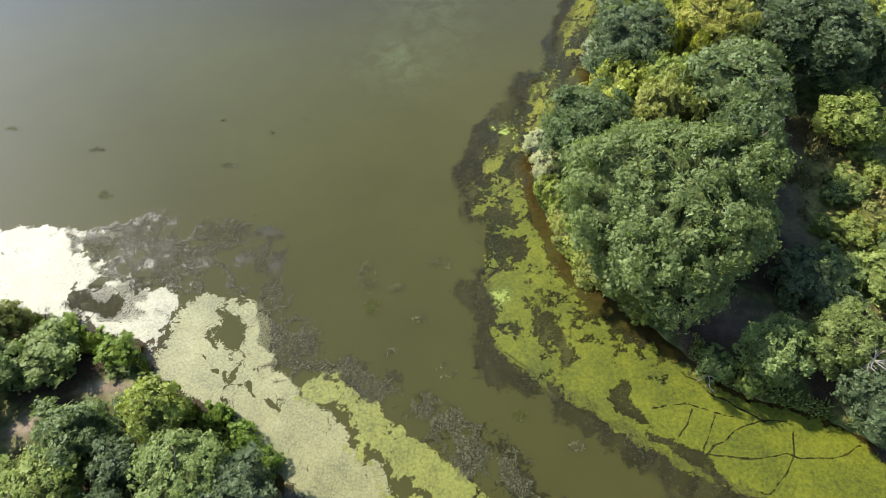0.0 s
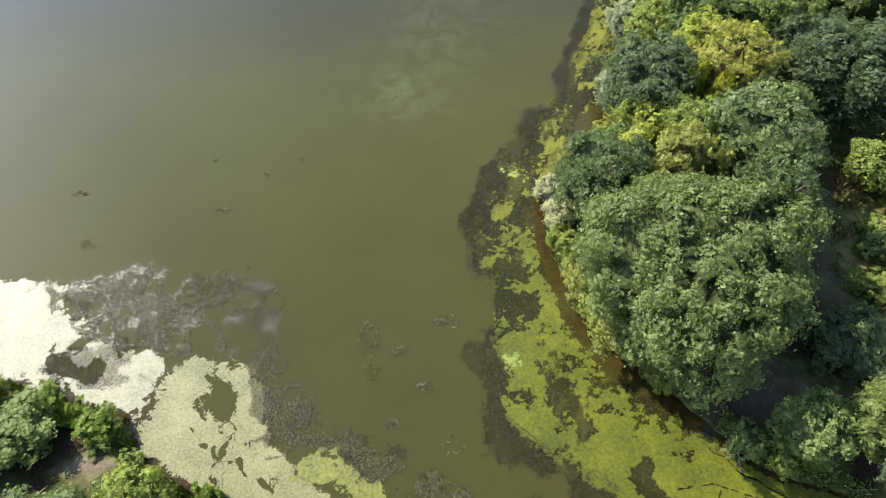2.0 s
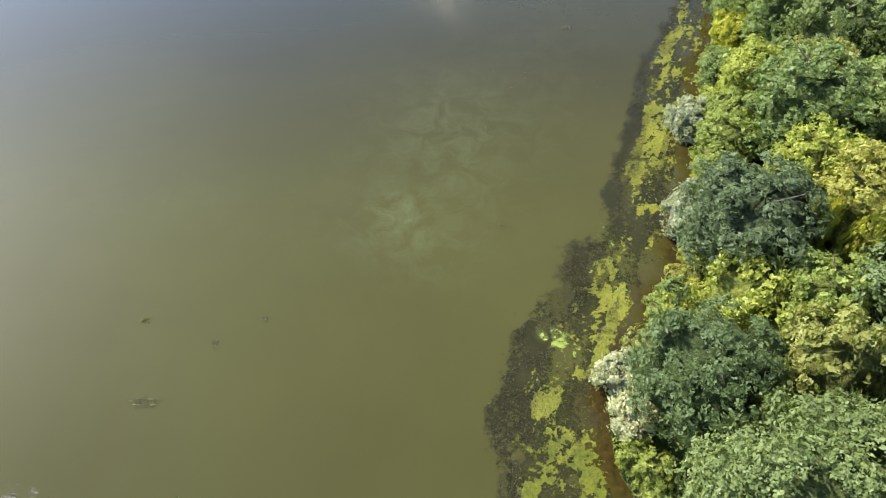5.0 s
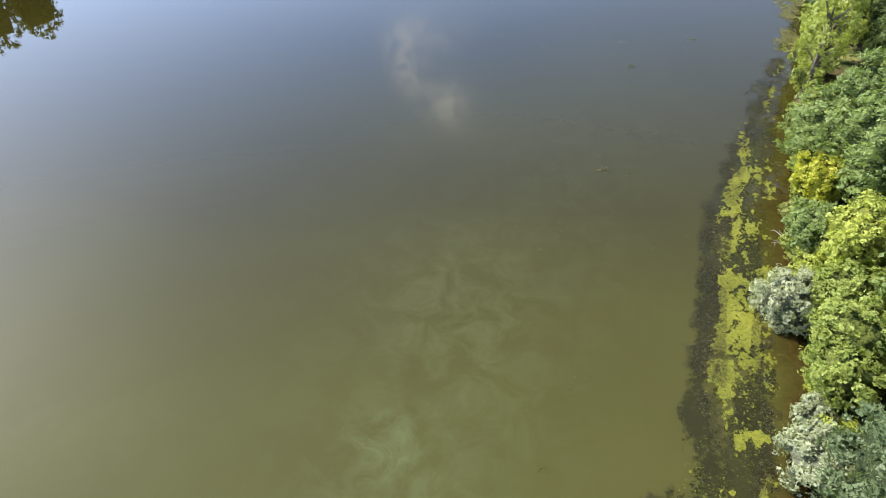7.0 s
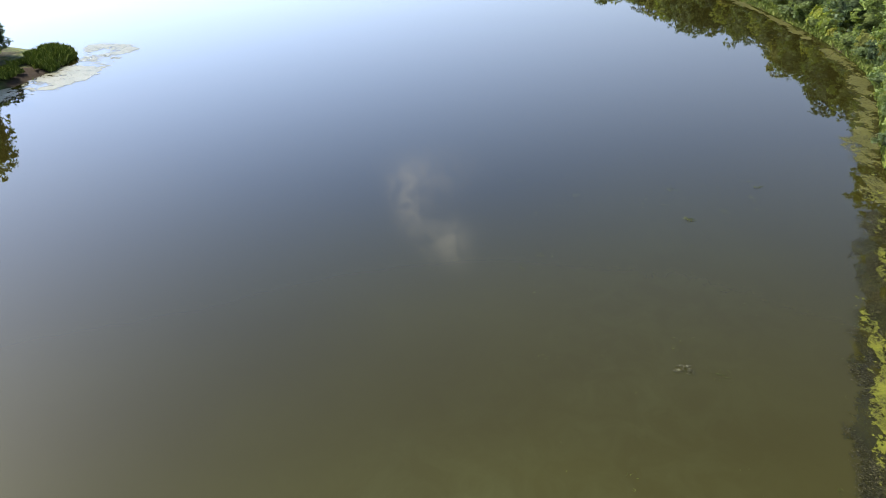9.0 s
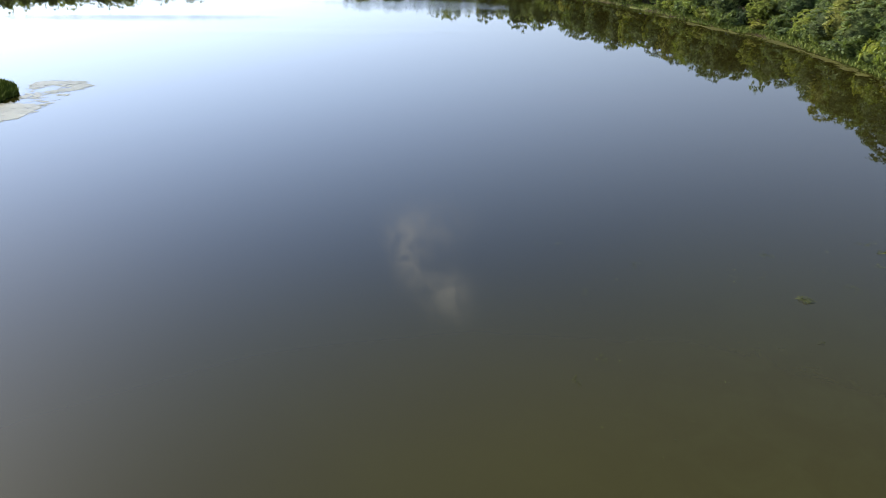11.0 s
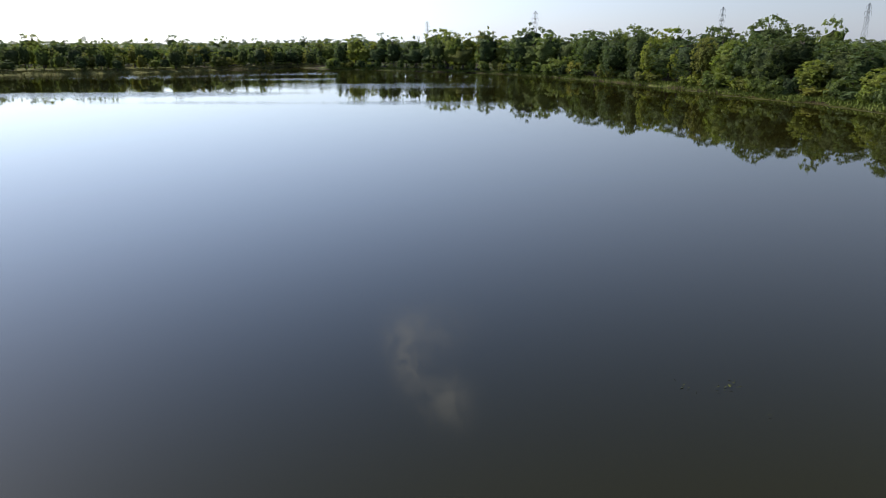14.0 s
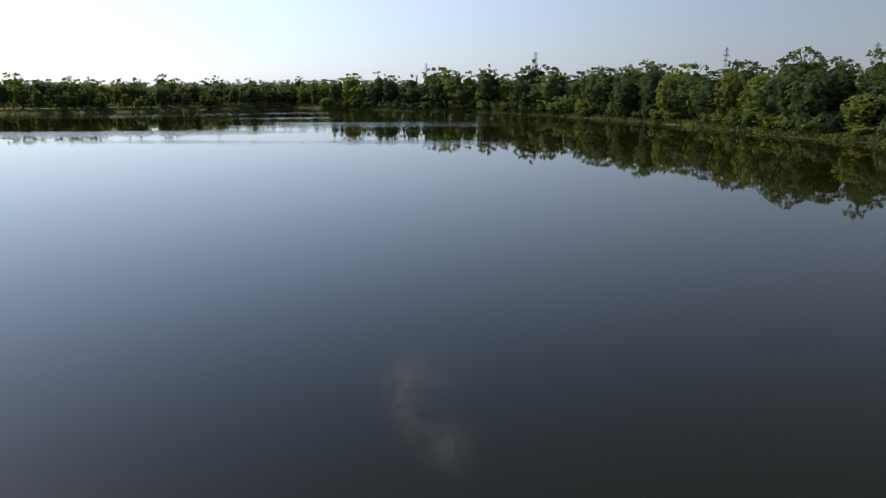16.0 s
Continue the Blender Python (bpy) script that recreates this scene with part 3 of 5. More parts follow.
def field_grid(poly, step, pad=2.0):
    p = rounded(poly)
    lo, hi = p.min(0) - pad, p.max(0) + pad
    xs, ys = np.arange(lo[0], hi[0], step), np.arange(max(lo[1], -6), hi[1], step)
    gx, gy = np.meshgrid(xs, ys, indexing="ij")
    return gx, gy, inside_distance(gx, gy, p)


def sheet(name, gx, gy, field, step, height, material, label, category):
    z = height + 0.003 * vnoise(gx, gy, 0.9, 11)
    ob = part(name, sheet_mesh(name, field, gx[0, 0], gy[0, 0], step, z), material)
    return tagged(ob, label, category, kind="stuff")


def scatter_weed(name, poly, density, cover, seed, material, label, size=(0.10, 0.34), lift=0.05, extra=None, strands=0.0):
    """Many small stems and leaves of pondweed that break the surface, thick where the noise is high."""
    rng = np.random.default_rng(seed)
    p = rounded(poly)
    lo, hi = p.min(0), p.max(0)
    n = int((hi[0] - lo[0]) * (hi[1] - max(lo[1], -5)) * density)
    x, y = rng.uniform(lo[0] - 1, hi[0] + 1, n), rng.uniform(max(lo[1], -5), hi[1], n)
    f = fbm(x, y, 2.4, seed, 4, 0.7) * 0.85 - rng.uniform(-0.2, 0.35, n)
    if strands:
        f = f * (1 - strands) + strands * (0.85 - 3.2 * np.abs(fbm(x, y, 3.6, seed + 3, 3, 0.6)) - rng.uniform(-0.15, 0.3, n))
    keep = f > cover - 0.96
    x, y, f = x[keep], y[keep], f[keep]
    f = f + np.clip(inside_distance(x, y, p) / 1.6, -1, 1.2) * 0.8
    keep = f > cover
    x, y, f = x[keep], y[keep], f[keep]
    if extra is not None:
        f = f + extra(x, y)
    keep = f > cover
    x, y = x[keep], y[keep]
    return tagged(part(name, loose_leaves(rng, x, y, size, lift), material), label, "pondweed", kind="stuff")


def loose_leaves(rng, x, y, size, lift):
    n = len(x)
    z = rng.uniform(0.015, lift, n)
    a, tilt = rng.uniform(0, 2 * np.pi, n), rng.uniform(-0.5, 0.5, n)
    ln, wd = rng.uniform(*size, n) * 1.5, rng.uniform(0.2, 0.6, n) * size[0] * 1.1
    u = np.stack([np.cos(a), np.sin(a), tilt * 0.5], 1) * ln[:, None] * 0.5
    v = np.stack([-np.sin(a), np.cos(a), rng.uniform(-0.6, 0.6, n)], 1) * wd[:, None] * 0.5
    c = np.stack([x, y, z], 1)
    c[:, 2] += np.abs(u[:, 2]) + np.abs(v[:, 2])
    return quads_mesh("weed", np.stack([c - u - v * 0.4, c - 0.2 * u + v, c + u + v * 0.4, c + 0.2 * u - v], 1))


def along(gx, gy):
    """Plan turned so that the second number runs along the near shore."""
    return gx * 0.91 - gy * 0.42, (gx * 0.42 + gy * 0.91) * 0.45


def build_algae():
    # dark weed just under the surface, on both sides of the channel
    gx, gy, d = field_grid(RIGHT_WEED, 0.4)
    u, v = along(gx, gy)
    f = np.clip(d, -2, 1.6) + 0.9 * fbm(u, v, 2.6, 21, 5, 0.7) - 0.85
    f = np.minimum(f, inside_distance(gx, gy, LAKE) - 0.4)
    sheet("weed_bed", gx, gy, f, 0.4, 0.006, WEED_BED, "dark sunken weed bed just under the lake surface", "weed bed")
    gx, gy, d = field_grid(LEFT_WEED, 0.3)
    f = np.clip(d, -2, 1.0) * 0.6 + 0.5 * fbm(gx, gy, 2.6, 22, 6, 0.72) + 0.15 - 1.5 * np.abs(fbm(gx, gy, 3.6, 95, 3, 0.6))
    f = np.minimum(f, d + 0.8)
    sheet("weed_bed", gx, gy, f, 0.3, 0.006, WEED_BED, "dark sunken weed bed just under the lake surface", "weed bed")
    # duckweed on the near shore
    step = 0.16
    gx, gy, d = field_grid(RIGHT_DUCKWEED, step)
    f = np.clip(d, -2, 1.2) * 0.7 + 0.8 * fbm(gx, gy, 4.2, 31, 6, 0.72) + np.interp(gy - 0.35 * (gx - 20), (2, 11, 18, 26, 36, 44), (1.7, 1.25, 0.35, -0.02, -0.22, -0.55)) - 0.15 - 0.55 * np.abs(fbm(gx, gy, 1.7, 32, 4, 0.7)) * np.clip((gy - 0.35 * (gx - 20) - 4) / 12, 0.1, 1) + 0.2 * vnoise(gx, gy, 0.5, 37)
    for k, trail in enumerate(TRAILS):
        line = rounded(trail, False, 6)
        f = np.minimum(f, (line_distance(gx + 0.35 * vnoise(gx, gy, 1.6, 40 + k), gy + 0.35 * vnoise(gx, gy, 1.6, 60 + k), line) - 0.08 + 0.04 * vnoise(gx, gy, 0.5, 38)) * 12)
    f = np.minimum(f, 1.1 * d + 0.45 + 0.5 * fbm(gx, gy, 1.5, 39, 5, 0.7))
    for k, hole in enumerate(DUCKWEED_GAPS):
        f = np.minimum(f, -1.4 * inside_distance(gx, gy, rounded(hole)) + 0.8 * fbm(gx, gy, 1.6, 46 + k, 6))
    f = np.minimum(f, inside_distance(gx, gy, LAKE) - 0.6 + 0.5 * vnoise(gx, gy, 2, 33))
    sheet("duckweed_mat", gx, gy, f, step, 0.035, DUCKWEED, "bright yellow-green duckweed mat broken by dark trails", "duckweed")
    gx, gy, d = field_grid(YELLOW_BAND, 0.22)
    u, v = along(gx, gy)
    f = np.clip(d, -2, 1.2) * 0.45 + 0.95 * fbm(u, v, 2.6, 35, 6, 0.8) - 0.42 - 0.25 * np.clip((80 - gy) / 12, 0, 1) - np.clip((gy - 125) / 40, 0, 0.4)
    f = np.minimum(f, d + 0.5)
    sheet("algae_patches", gx, gy, f, 0.22, 0.03, OLIVE_ALGAE, "mustard-yellow algae patches drifting along the shore", "algae")
    # lime-green blooms
    for x, y, r in ((9.2, 53.8, 2.1), (14.1, 63.3, 0.9), (16.6, 66.5, 1.3), (16.3, 60.2, 0.8), (30.6, 88, 0.9), (7.4, 26.3, 1.7)):
        xs = np.arange(-r * 2.2, r * 2.2, 0.12)
        gx, gy = np.meshgrid(x + xs, y + xs, indexing="ij")
        f = 0.55 - np.hypot((gx - x) / 1.25, gy - y) / r + 0.6 * fbm(gx, gy, 1.1, 50, 5, 0.75)
        sheet("algae_bloom", gx, gy, f, 0.12, 0.05, LIME_BLOOM, "bright lime-green algae bloom on the water", "algae")
    # scum on the other side
    step = 0.2
    for poly, seed, material, label, torn in ((PALE_MAT, 41, PALE_SCUM, "pale cream algae scum with cracks and open holes", 0.35), (CREAM_MAT, 44, CREAM_SCUM, "cream-yellow algae scum torn by thin dark cracks", 0.55),
                                              (CREAM_STRIP, 49, CREAM_SCUM, "narrow strip of cream-yellow algae scum", 0.45)):
        gx, gy, d = field_grid(poly, step)
        f = np.clip(d, -2, 1.5) * 0.9 + 0.8 * fbm(gx, gy, 2.4, seed, 6, 0.75) + torn + 0.25
        f = np.minimum(f, 1.3 * d + 0.9)
        for k, hole in enumerate(PALE_HOLES):
            f = np.minimum(f, -1.3 * inside_distance(gx, gy, rounded(hole)) + 1.1 * fbm(gx, gy, 1.5, 58 + k, 6, 0.75))
        f = f - np.clip((gy - 25) / 8, 0, 1) * np.clip((gx + 48) / 8, 0, 1) * 0.6
        for k, crack in enumerate(SCUM_CRACKS):
            line = rounded(crack, False, 6)
            f = np.minimum(f, (line_distance(gx + 0.8 * vnoise(gx, gy, 1.5, 70 + k), gy + 0.8 * vnoise(gx, gy, 1.5, 80 + k), line) - 0.12 + 0.25 * vnoise(gx, gy, 0.6, 81)) * 4)
        f = np.minimum(f, inside_distance(gx, gy, LAKE) - 0.7 + 0.5 * vnoise(gx, gy, 2, 33))
        sheet("scum_mat", gx, gy, f, step, 0.03, material, label, "algae scum")
    gx, gy, d = field_grid(YELLOW_MAT, step)
    f = np.clip(d, -2, 1.0) * 0.6 + 0.85 * fbm(gx, gy, 2.2, 45, 6, 0.75) + 0.1 + np.where(d > -0.3, 0.8 * np.exp(-np.maximum(d, 0) / 1.2) * np.clip((gx + 14 + gy * 0.3) / 4, 0, 1), 0)
    for k, hole in enumerate(YELLOW_HOLES):
        f = np.minimum(f, -1.2 * inside_distance(gx, gy, rounded(hole)) + 0.9 * fbm(gx, gy, 1.4, 53 + k, 6, 0.7) - 0.1)
    f = np.minimum(f, 0.9 * d + 0.3 + 0.5 * fbm(gx, gy, 1.5, 48, 5, 0.7))
    sheet("algae_mat", gx, gy, f, step, 0.05, YELLOW_SCUM, "yellow-green algae mat torn by dark gaps", "algae")
    # scum off the reed point
    gx, gy, d = field_grid([(-86, 219), (-80, 221), (-74, 218), (-72, 208), (-73, 196), (-75.5, 187), (-81, 177), (-90, 172), (-90, 182), (-85, 190), (-83, 200), (-82.5, 210)], 0.4)
    f = np.clip(d, -2, 1.4) * 0.7 + 1.0 * fbm(gx * 0.6, gy, 4.0, 47, 6) - 0.5
    sheet("scum_mat", gx, gy, f, 0.4, 0.03, PALE_SCUM, "thin pale algae scum drifting off the reeds", "algae scum")
    # thin olive growth in the water along the far bank
    xs, ys = np.arange(50, 98, 0.5), np.arange(140, 330, 0.5)
    gx, gy = np.meshgrid(xs, ys, indexing="ij")
    d = inside_distance(gx, gy, LAKE)
    f = 1.1 - np.abs(d - 2.3) * 0.55 + 0.9 * fbm(gx, gy * 0.5, 3.0, 36, 5, 0.7) - 0.3
    sheet("algae_fringe", gx, gy, np.minimum(f, d + 0.3), 0.5, 0.02, OLIVE_FRINGE, "thin olive algae fringe along the far bank", "algae")
    # stems and leaves
    solid = rounded(RIGHT_DUCKWEED)
    inner = rounded(YELLOW_BAND)
    scatter_weed("pondweed", RIGHT_WEED, 130, 0.42, 91, WEED_PURPLE, "tangled purple-brown pondweed along the bank", (0.07, 0.20), strands=0.5, extra=lambda x, y: np.where((inside_distance(x, y, solid) > 0.8) | (inside_distance(x, y, inner) > 1.2), -2.0, 0.0))
    scatter_weed("pondweed", LEFT_WEED, 230, 0.46, 92, WEED, "tangled grey-green pondweed beside the pale scum", (0.07, 0.20), 0.08, strands=0.6)
    scatter_weed("pondweed", [(-48, 29), (-43, 28.5), (-37.5, 29), (-36.5, 26.5), (-38.5, 23.4), (-43, 22.8), (-47, 24)], 260, 0.05, 96, WEED_PURPLE, "dark purple-brown pondweed in a tear of the pale scum", (0.06, 0.18))
    scatter_weed("green_pondweed", RIGHT_DUCKWEED, 30, 0.6, 93, WEED_GREEN, "green pondweed leaves among the duckweed", (0.08, 0.2))
    scatter_weed("green_pondweed", YELLOW_BAND, 26, 0.35, 94, WEED_GREEN, "olive pondweed leaves among the algae patches", (0.08, 0.22))
    rng = np.random.default_rng(7)
    spots = ((-9.6, 29, 1.3, 2.2), (-0.3, 31.1, 1.8, 1.0), (-2.7, 22.9, 1.2, .7), (-6, 27.3, 1, .7), (-6.3, 18.4, .9, .7), (0.3, 16.3, 1.1, 1), (-30.6, 48, 1.3, .6), (-50.4, 51.1, 1.1, .6),
             (-30.9, 36.7, 2.0, 1.6), (-25.5, 54.2, .5, .5), (-46.9, 42.6, 1.2, .8), (-64.4, 55.4, .9, .5), (-15.3, 21.5, .9, .9), (14.3, 7.3, 1, .6), (8.4, 10.8, .8, .7), (-3.7, 36.9, .4, .4),
             (-25.6, 39, .4, .3), (-33, 57, .5, .3), (-5.8, 121.5, .35, .3), (38.2, 144.3, .9, .5), (16.9, 108.8, .9, .6), (26, 135.5, .6, .5), (-8.8, 24.6, 1.0, 1.1), (-21, 57, .5, .3))
    for x, y, a, b in spots:
        n = int(110 * a * b + 25)
        ang, rad = rng.uniform(0, 2 * np.pi, n), np.sqrt(rng.uniform(0, 1, n)) * (0.6 + 0.5 * rng.uniform(0, 1, n))
        px, py = x + a * rad * np.cos(ang) * 1.2, y + b * rad * np.sin(ang) * 1.2
        keep = fbm(px, py, 1.0, 95) > -0.25
        ob = part("weed_clump", loose_leaves(rng, px[keep], py[keep], (0.1, 0.42), 0.1), WEED if rng.uniform() < 0.75 else WEED_GREEN)
        tagged(ob, "small floating clump of grey-green pondweed", "pondweed", kind="stuff")


build_algae()

# ---- trees ----
def tube(bm, points, radii, sides=7):
    rings = []
    for k, (p, r) in enumerate(zip(points, radii)):
        p = Vector(p)
        d = Vector(points[min(k + 1, len(points) - 1)]) - Vector(points[max(k - 1, 0)])
        q = d.to_track_quat("Z", "Y") if d.length > 1e-6 else Vector((0, 0, 1)).to_track_quat("Z", "Y")
        rings.append([bm.verts.new(p + q @ Vector((r * math.cos(2 * math.pi * i / sides), r * math.sin(2 * math.pi * i / sides), 0))) for i in range(sides)])
    for a, b in zip(rings, rings[1:]):
        for i in range(sides):
            bm.faces.new((a[i], a[(i + 1) % sides], b[(i + 1) % sides], b[i]))
    bm.faces.new(rings[-1])


def trunk_mesh(rng, height, radius, crown_r, limbs, stems=1, sides=7):
    bm = bmesh.new()
    for s in range(stems):
        lean = rng.uniform(-0.06, 0.06, 2) * height * (1 if stems == 1 else 2.2)
        pts = [(lean[0] * t * t + rng.uniform(-.1, .1), lean[1] * t * t + rng.uniform(-.1, .1), -0.35 + t * height * 0.86) for t in np.linspace(0, 1, 7)]
        pts[0] = (rng.uniform(-.2, .2) * (stems - 1), rng.uniform(-.2, .2) * (stems - 1), -0.35)
        tube(bm, pts, [radius * (1.35 if k == 0 else 1 - 0.13 * k) for k in range(7)], sides)
        for k in range(limbs):
            base = Vector(pts[2 + k % 4])
            a = 2.4 * k + rng.uniform(0, 1)
            reach, rise = crown_r * rng.uniform(0.45, 0.68), height * rng.uniform(0.08, 0.26)
            mid = base + Vector((math.cos(a) * reach * 0.5, math.sin(a) * reach * 0.5, rise * 0.7))
            end = base + Vector((math.cos(a + .3) * reach, math.sin(a + .3) * reach, rise * 1.2))
            tube(bm, [base, mid, end], [radius * 0.42, radius * 0.26, radius * 0.07], max(4, sides - 2))
    return bm


def unit(v):
    return v / (np.linalg.norm(v, axis=1)[:, None] + 1e-9)


def crown_mesh(rng, rx, rz, zc, lobes, lobe_r, leaves, leaf, low=-0.45, gaps=0.0, droop=0.0, round_=2.4, core=(26, 15), drawn_in=0.80):
    """A crown: boughs of uneven size round the outline, leaves in tufts on the boughs, and behind them a core coloured
    dark for inner shade. zc: the height of its middle.
    """
    k = np.arange(lobes) + 0.5
    zz = low + (1 - low) * k / lobes
    phi = k * 2.39996 + rng.uniform(-0.5, 0.5, lobes)
    ring = np.sqrt(np.clip(1 - np.abs(zz) ** round_, 0.03, 1))
    wave = 1 + 0.12 * np.sin(3 * phi + rng.uniform(0, 6)) + 0.10 * np.sin(5 * phi + 4 * zz + rng.uniform(0, 6))
    far = rng.uniform(0.82, 1.0, lobes) * wave
    c = np.stack([rx * ring * np.cos(phi) * far, rx * ring * np.sin(phi) * far, rz * zz * (0.75 + 0.25 * far)], 1)
    c *= 1 - 0.75 * lobe_r / np.linalg.norm(c, axis=1)[:, None].clip(lobe_r * 1.6)
    lr = lobe_r * rng.uniform(0.65, 1.3, lobes)
    # leaf tufts over the boughs' outer sides
    who = rng.choice(lobes, leaves // 9, p=lr ** 2 / (lr ** 2).sum())
    out = unit(c)[who]
    d = unit(unit(rng.normal(size=(len(who), 3))) + 0.9 * out + np.array([0, 0, 0.35]))
    tuft = c[who] + d * (lr[who] * rng.uniform(0.80, 1.08, len(who)))[:, None] * np.array([1, 1, 0.85])
    spread = rng.uniform(0.5, 1.4, len(who))
    own = np.repeat(np.arange(len(who)), 9)
    total = len(own)
    pos = tuft[own] + rng.normal(size=(total, 3)) * (lobe_r * 0.24 * spread[own])[:, None]
    pos[:, 2] -= droop * np.abs(rng.normal(size=total)) * lobe_r
    nrm = unit(d[own] + 0.25 * unit(rng.normal(size=(len(who), 3)))[own] + rng.normal(size=(total, 3)) * 0.42)
    if gaps:
        keep = fbm(pos[:, 0] + pos[:, 2], pos[:, 1] - pos[:, 2] * 0.7, lobe_r * 2.2, 5) > -0.9 + gaps
        pos, nrm = pos[keep], nrm[keep]
        total = len(pos)
    t = unit(np.cross(nrm, rng.normal(size=(total, 3))))
    b = np.cross(nrm, t)
    size = leaf * rng.uniform(0.6, 1.4, total)[:, None]
    t, b = t * size * 0.6, b * size * 0.40
    pos[:, 2] = np.maximum(pos[:, 2] + zc, 0.12)
    fold = nrm * size * rng.uniform(-0.05, 0.16, total)[:, None]
    quads = [np.stack([pos - t, pos + b * rng.uniform(0.7, 1.2, total)[:, None] - 0.1 * t + fold, pos + t, pos - b - 0.15 * t + fold], 1)]
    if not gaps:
        # core for the inner foliage: the boughs' hull, drawn in a little, as an uneven shell with its shade painted in
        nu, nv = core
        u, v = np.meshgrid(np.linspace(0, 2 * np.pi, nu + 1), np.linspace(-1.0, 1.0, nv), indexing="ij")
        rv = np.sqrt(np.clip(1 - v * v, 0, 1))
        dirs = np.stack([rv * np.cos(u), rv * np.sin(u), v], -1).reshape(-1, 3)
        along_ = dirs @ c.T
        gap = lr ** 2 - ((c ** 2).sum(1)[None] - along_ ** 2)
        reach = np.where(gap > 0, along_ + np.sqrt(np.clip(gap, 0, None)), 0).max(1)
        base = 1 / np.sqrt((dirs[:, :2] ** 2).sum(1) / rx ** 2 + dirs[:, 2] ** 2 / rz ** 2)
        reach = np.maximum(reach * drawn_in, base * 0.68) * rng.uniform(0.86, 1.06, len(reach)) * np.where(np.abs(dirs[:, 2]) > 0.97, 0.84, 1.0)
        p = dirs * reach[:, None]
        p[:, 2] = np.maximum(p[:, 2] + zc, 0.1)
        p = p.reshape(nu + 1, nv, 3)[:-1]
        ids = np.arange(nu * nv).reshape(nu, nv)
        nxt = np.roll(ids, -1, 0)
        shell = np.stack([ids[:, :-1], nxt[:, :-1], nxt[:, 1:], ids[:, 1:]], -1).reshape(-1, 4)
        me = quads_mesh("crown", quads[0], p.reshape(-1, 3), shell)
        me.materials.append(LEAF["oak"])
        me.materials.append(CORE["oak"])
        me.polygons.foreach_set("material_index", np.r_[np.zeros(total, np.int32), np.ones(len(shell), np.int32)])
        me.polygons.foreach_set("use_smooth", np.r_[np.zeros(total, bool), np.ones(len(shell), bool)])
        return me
    me = quads_mesh("crown", quads[0])
    me.materials.append(LEAF["oak"])
    return me


# name: height, crown radius, half-height, boughs, bough radius, leaves, leaf size, limbs, stems, low, open
SHAPES = {
    "great": (17.5, 11.0, 7.8, 380, 1.2, 42000, 0.42, 12, 1, -0.8, 0.0),
    "broad": (16.0, 5.6, 6.6, 140, 1.0, 10000, 0.42, 9, 1, -0.85, 0.0),
    "oval": (15.0, 4.6, 6.6, 115, 0.92, 8000, 0.41, 9, 1, -0.85, 0.0),
    "tall": (18.0, 3.6, 7.5, 90, 0.9, 4200, 0.45, 10, 1, -0.75, 0.35),
    "small": (8.5, 3.2, 3.8, 70, 0.75, 4000, 0.40, 6, 2, -0.9, 0.0),
    "shrub": (3.6, 2.0, 1.8, 40, 0.5, 1200, 0.37, 4, 3, -0.95, 0.0),
    "willow": (5.4, 2.5, 2.6, 60, 0.6, 4200, 0.30, 6, 4, -0.95, 0.0),
    "far_broad": (16.5, 5.2, 7.6, 150, 0.88, 3700, 0.50, 4, 1, -0.97, 0.0),
    "far_oval": (15.5, 4.2, 7.2, 130, 0.8, 3200, 0.48, 4, 1, -0.97, 0.0),
    "far_tall": (19.0, 3.8, 8.7, 130, 0.78, 3200, 0.48, 4, 1, -0.97, 0.0),
    "far_shrub": (4.0, 2.3, 2.0, 30, 0.65, 620, 0.44, 3, 2, -0.97, 0.0),
    "dist_broad": (16.5, 5.2, 8.1, 60, 1.2, 520, 0.95, 4, 1, -0.97, 0.0),
    "dist_oval": (15.5, 4.2, 7.6, 52, 1.05, 450, 0.90, 4, 1, -0.97, 0.0),
}
TREES = {}
for number, (shape, (hh, rx, rz, lobes, lr, per, leaf, limbs, stems, low, gaps)) in enumerate(SHAPES.items()):
    TREES[shape] = []
    for variant in range(1 if shape == "great" else 3 if shape in ("broad", "oval", "far_broad", "far_oval", "dist_broad", "dist_oval") else 2):
        rng = np.random.default_rng(100 + number * 10 + variant)
        bm = trunk_mesh(rng, hh, 0.028 * hh if stems == 1 else 0.07, rx, limbs, stems, 4 if shape[:4] in ("far_", "dist") or shape == "shrub" else 7)
        trunk = bpy.data.meshes.new("trunk")
        bm.to_mesh(trunk)
        bm.free()
        trunk.materials.append(BARK)
        crown = crown_mesh(rng, rx, rz, hh - rz, lobes, lr, per, leaf, low, gaps, 0.2 if shape == "willow" else 0.0, 2.8, (44, 24) if shape == "great" else (12, 8) if "shrub" in shape else (18, 11) if shape[:4] in ("far_", "dist") else (28, 16))
        TREES[shape].append((trunk, crown, hh, rx))
TREE_RNG = random.Random(11)
WORDS = {"oak": "deep green oak", "dark": "dark blue-green", "green": "fresh green", "lime": "yellow-green", "yellow": "bright autumn-yellow", "brown": "olive-brown turning", "willow": "silvery grey-green", "reed": "bright green"}


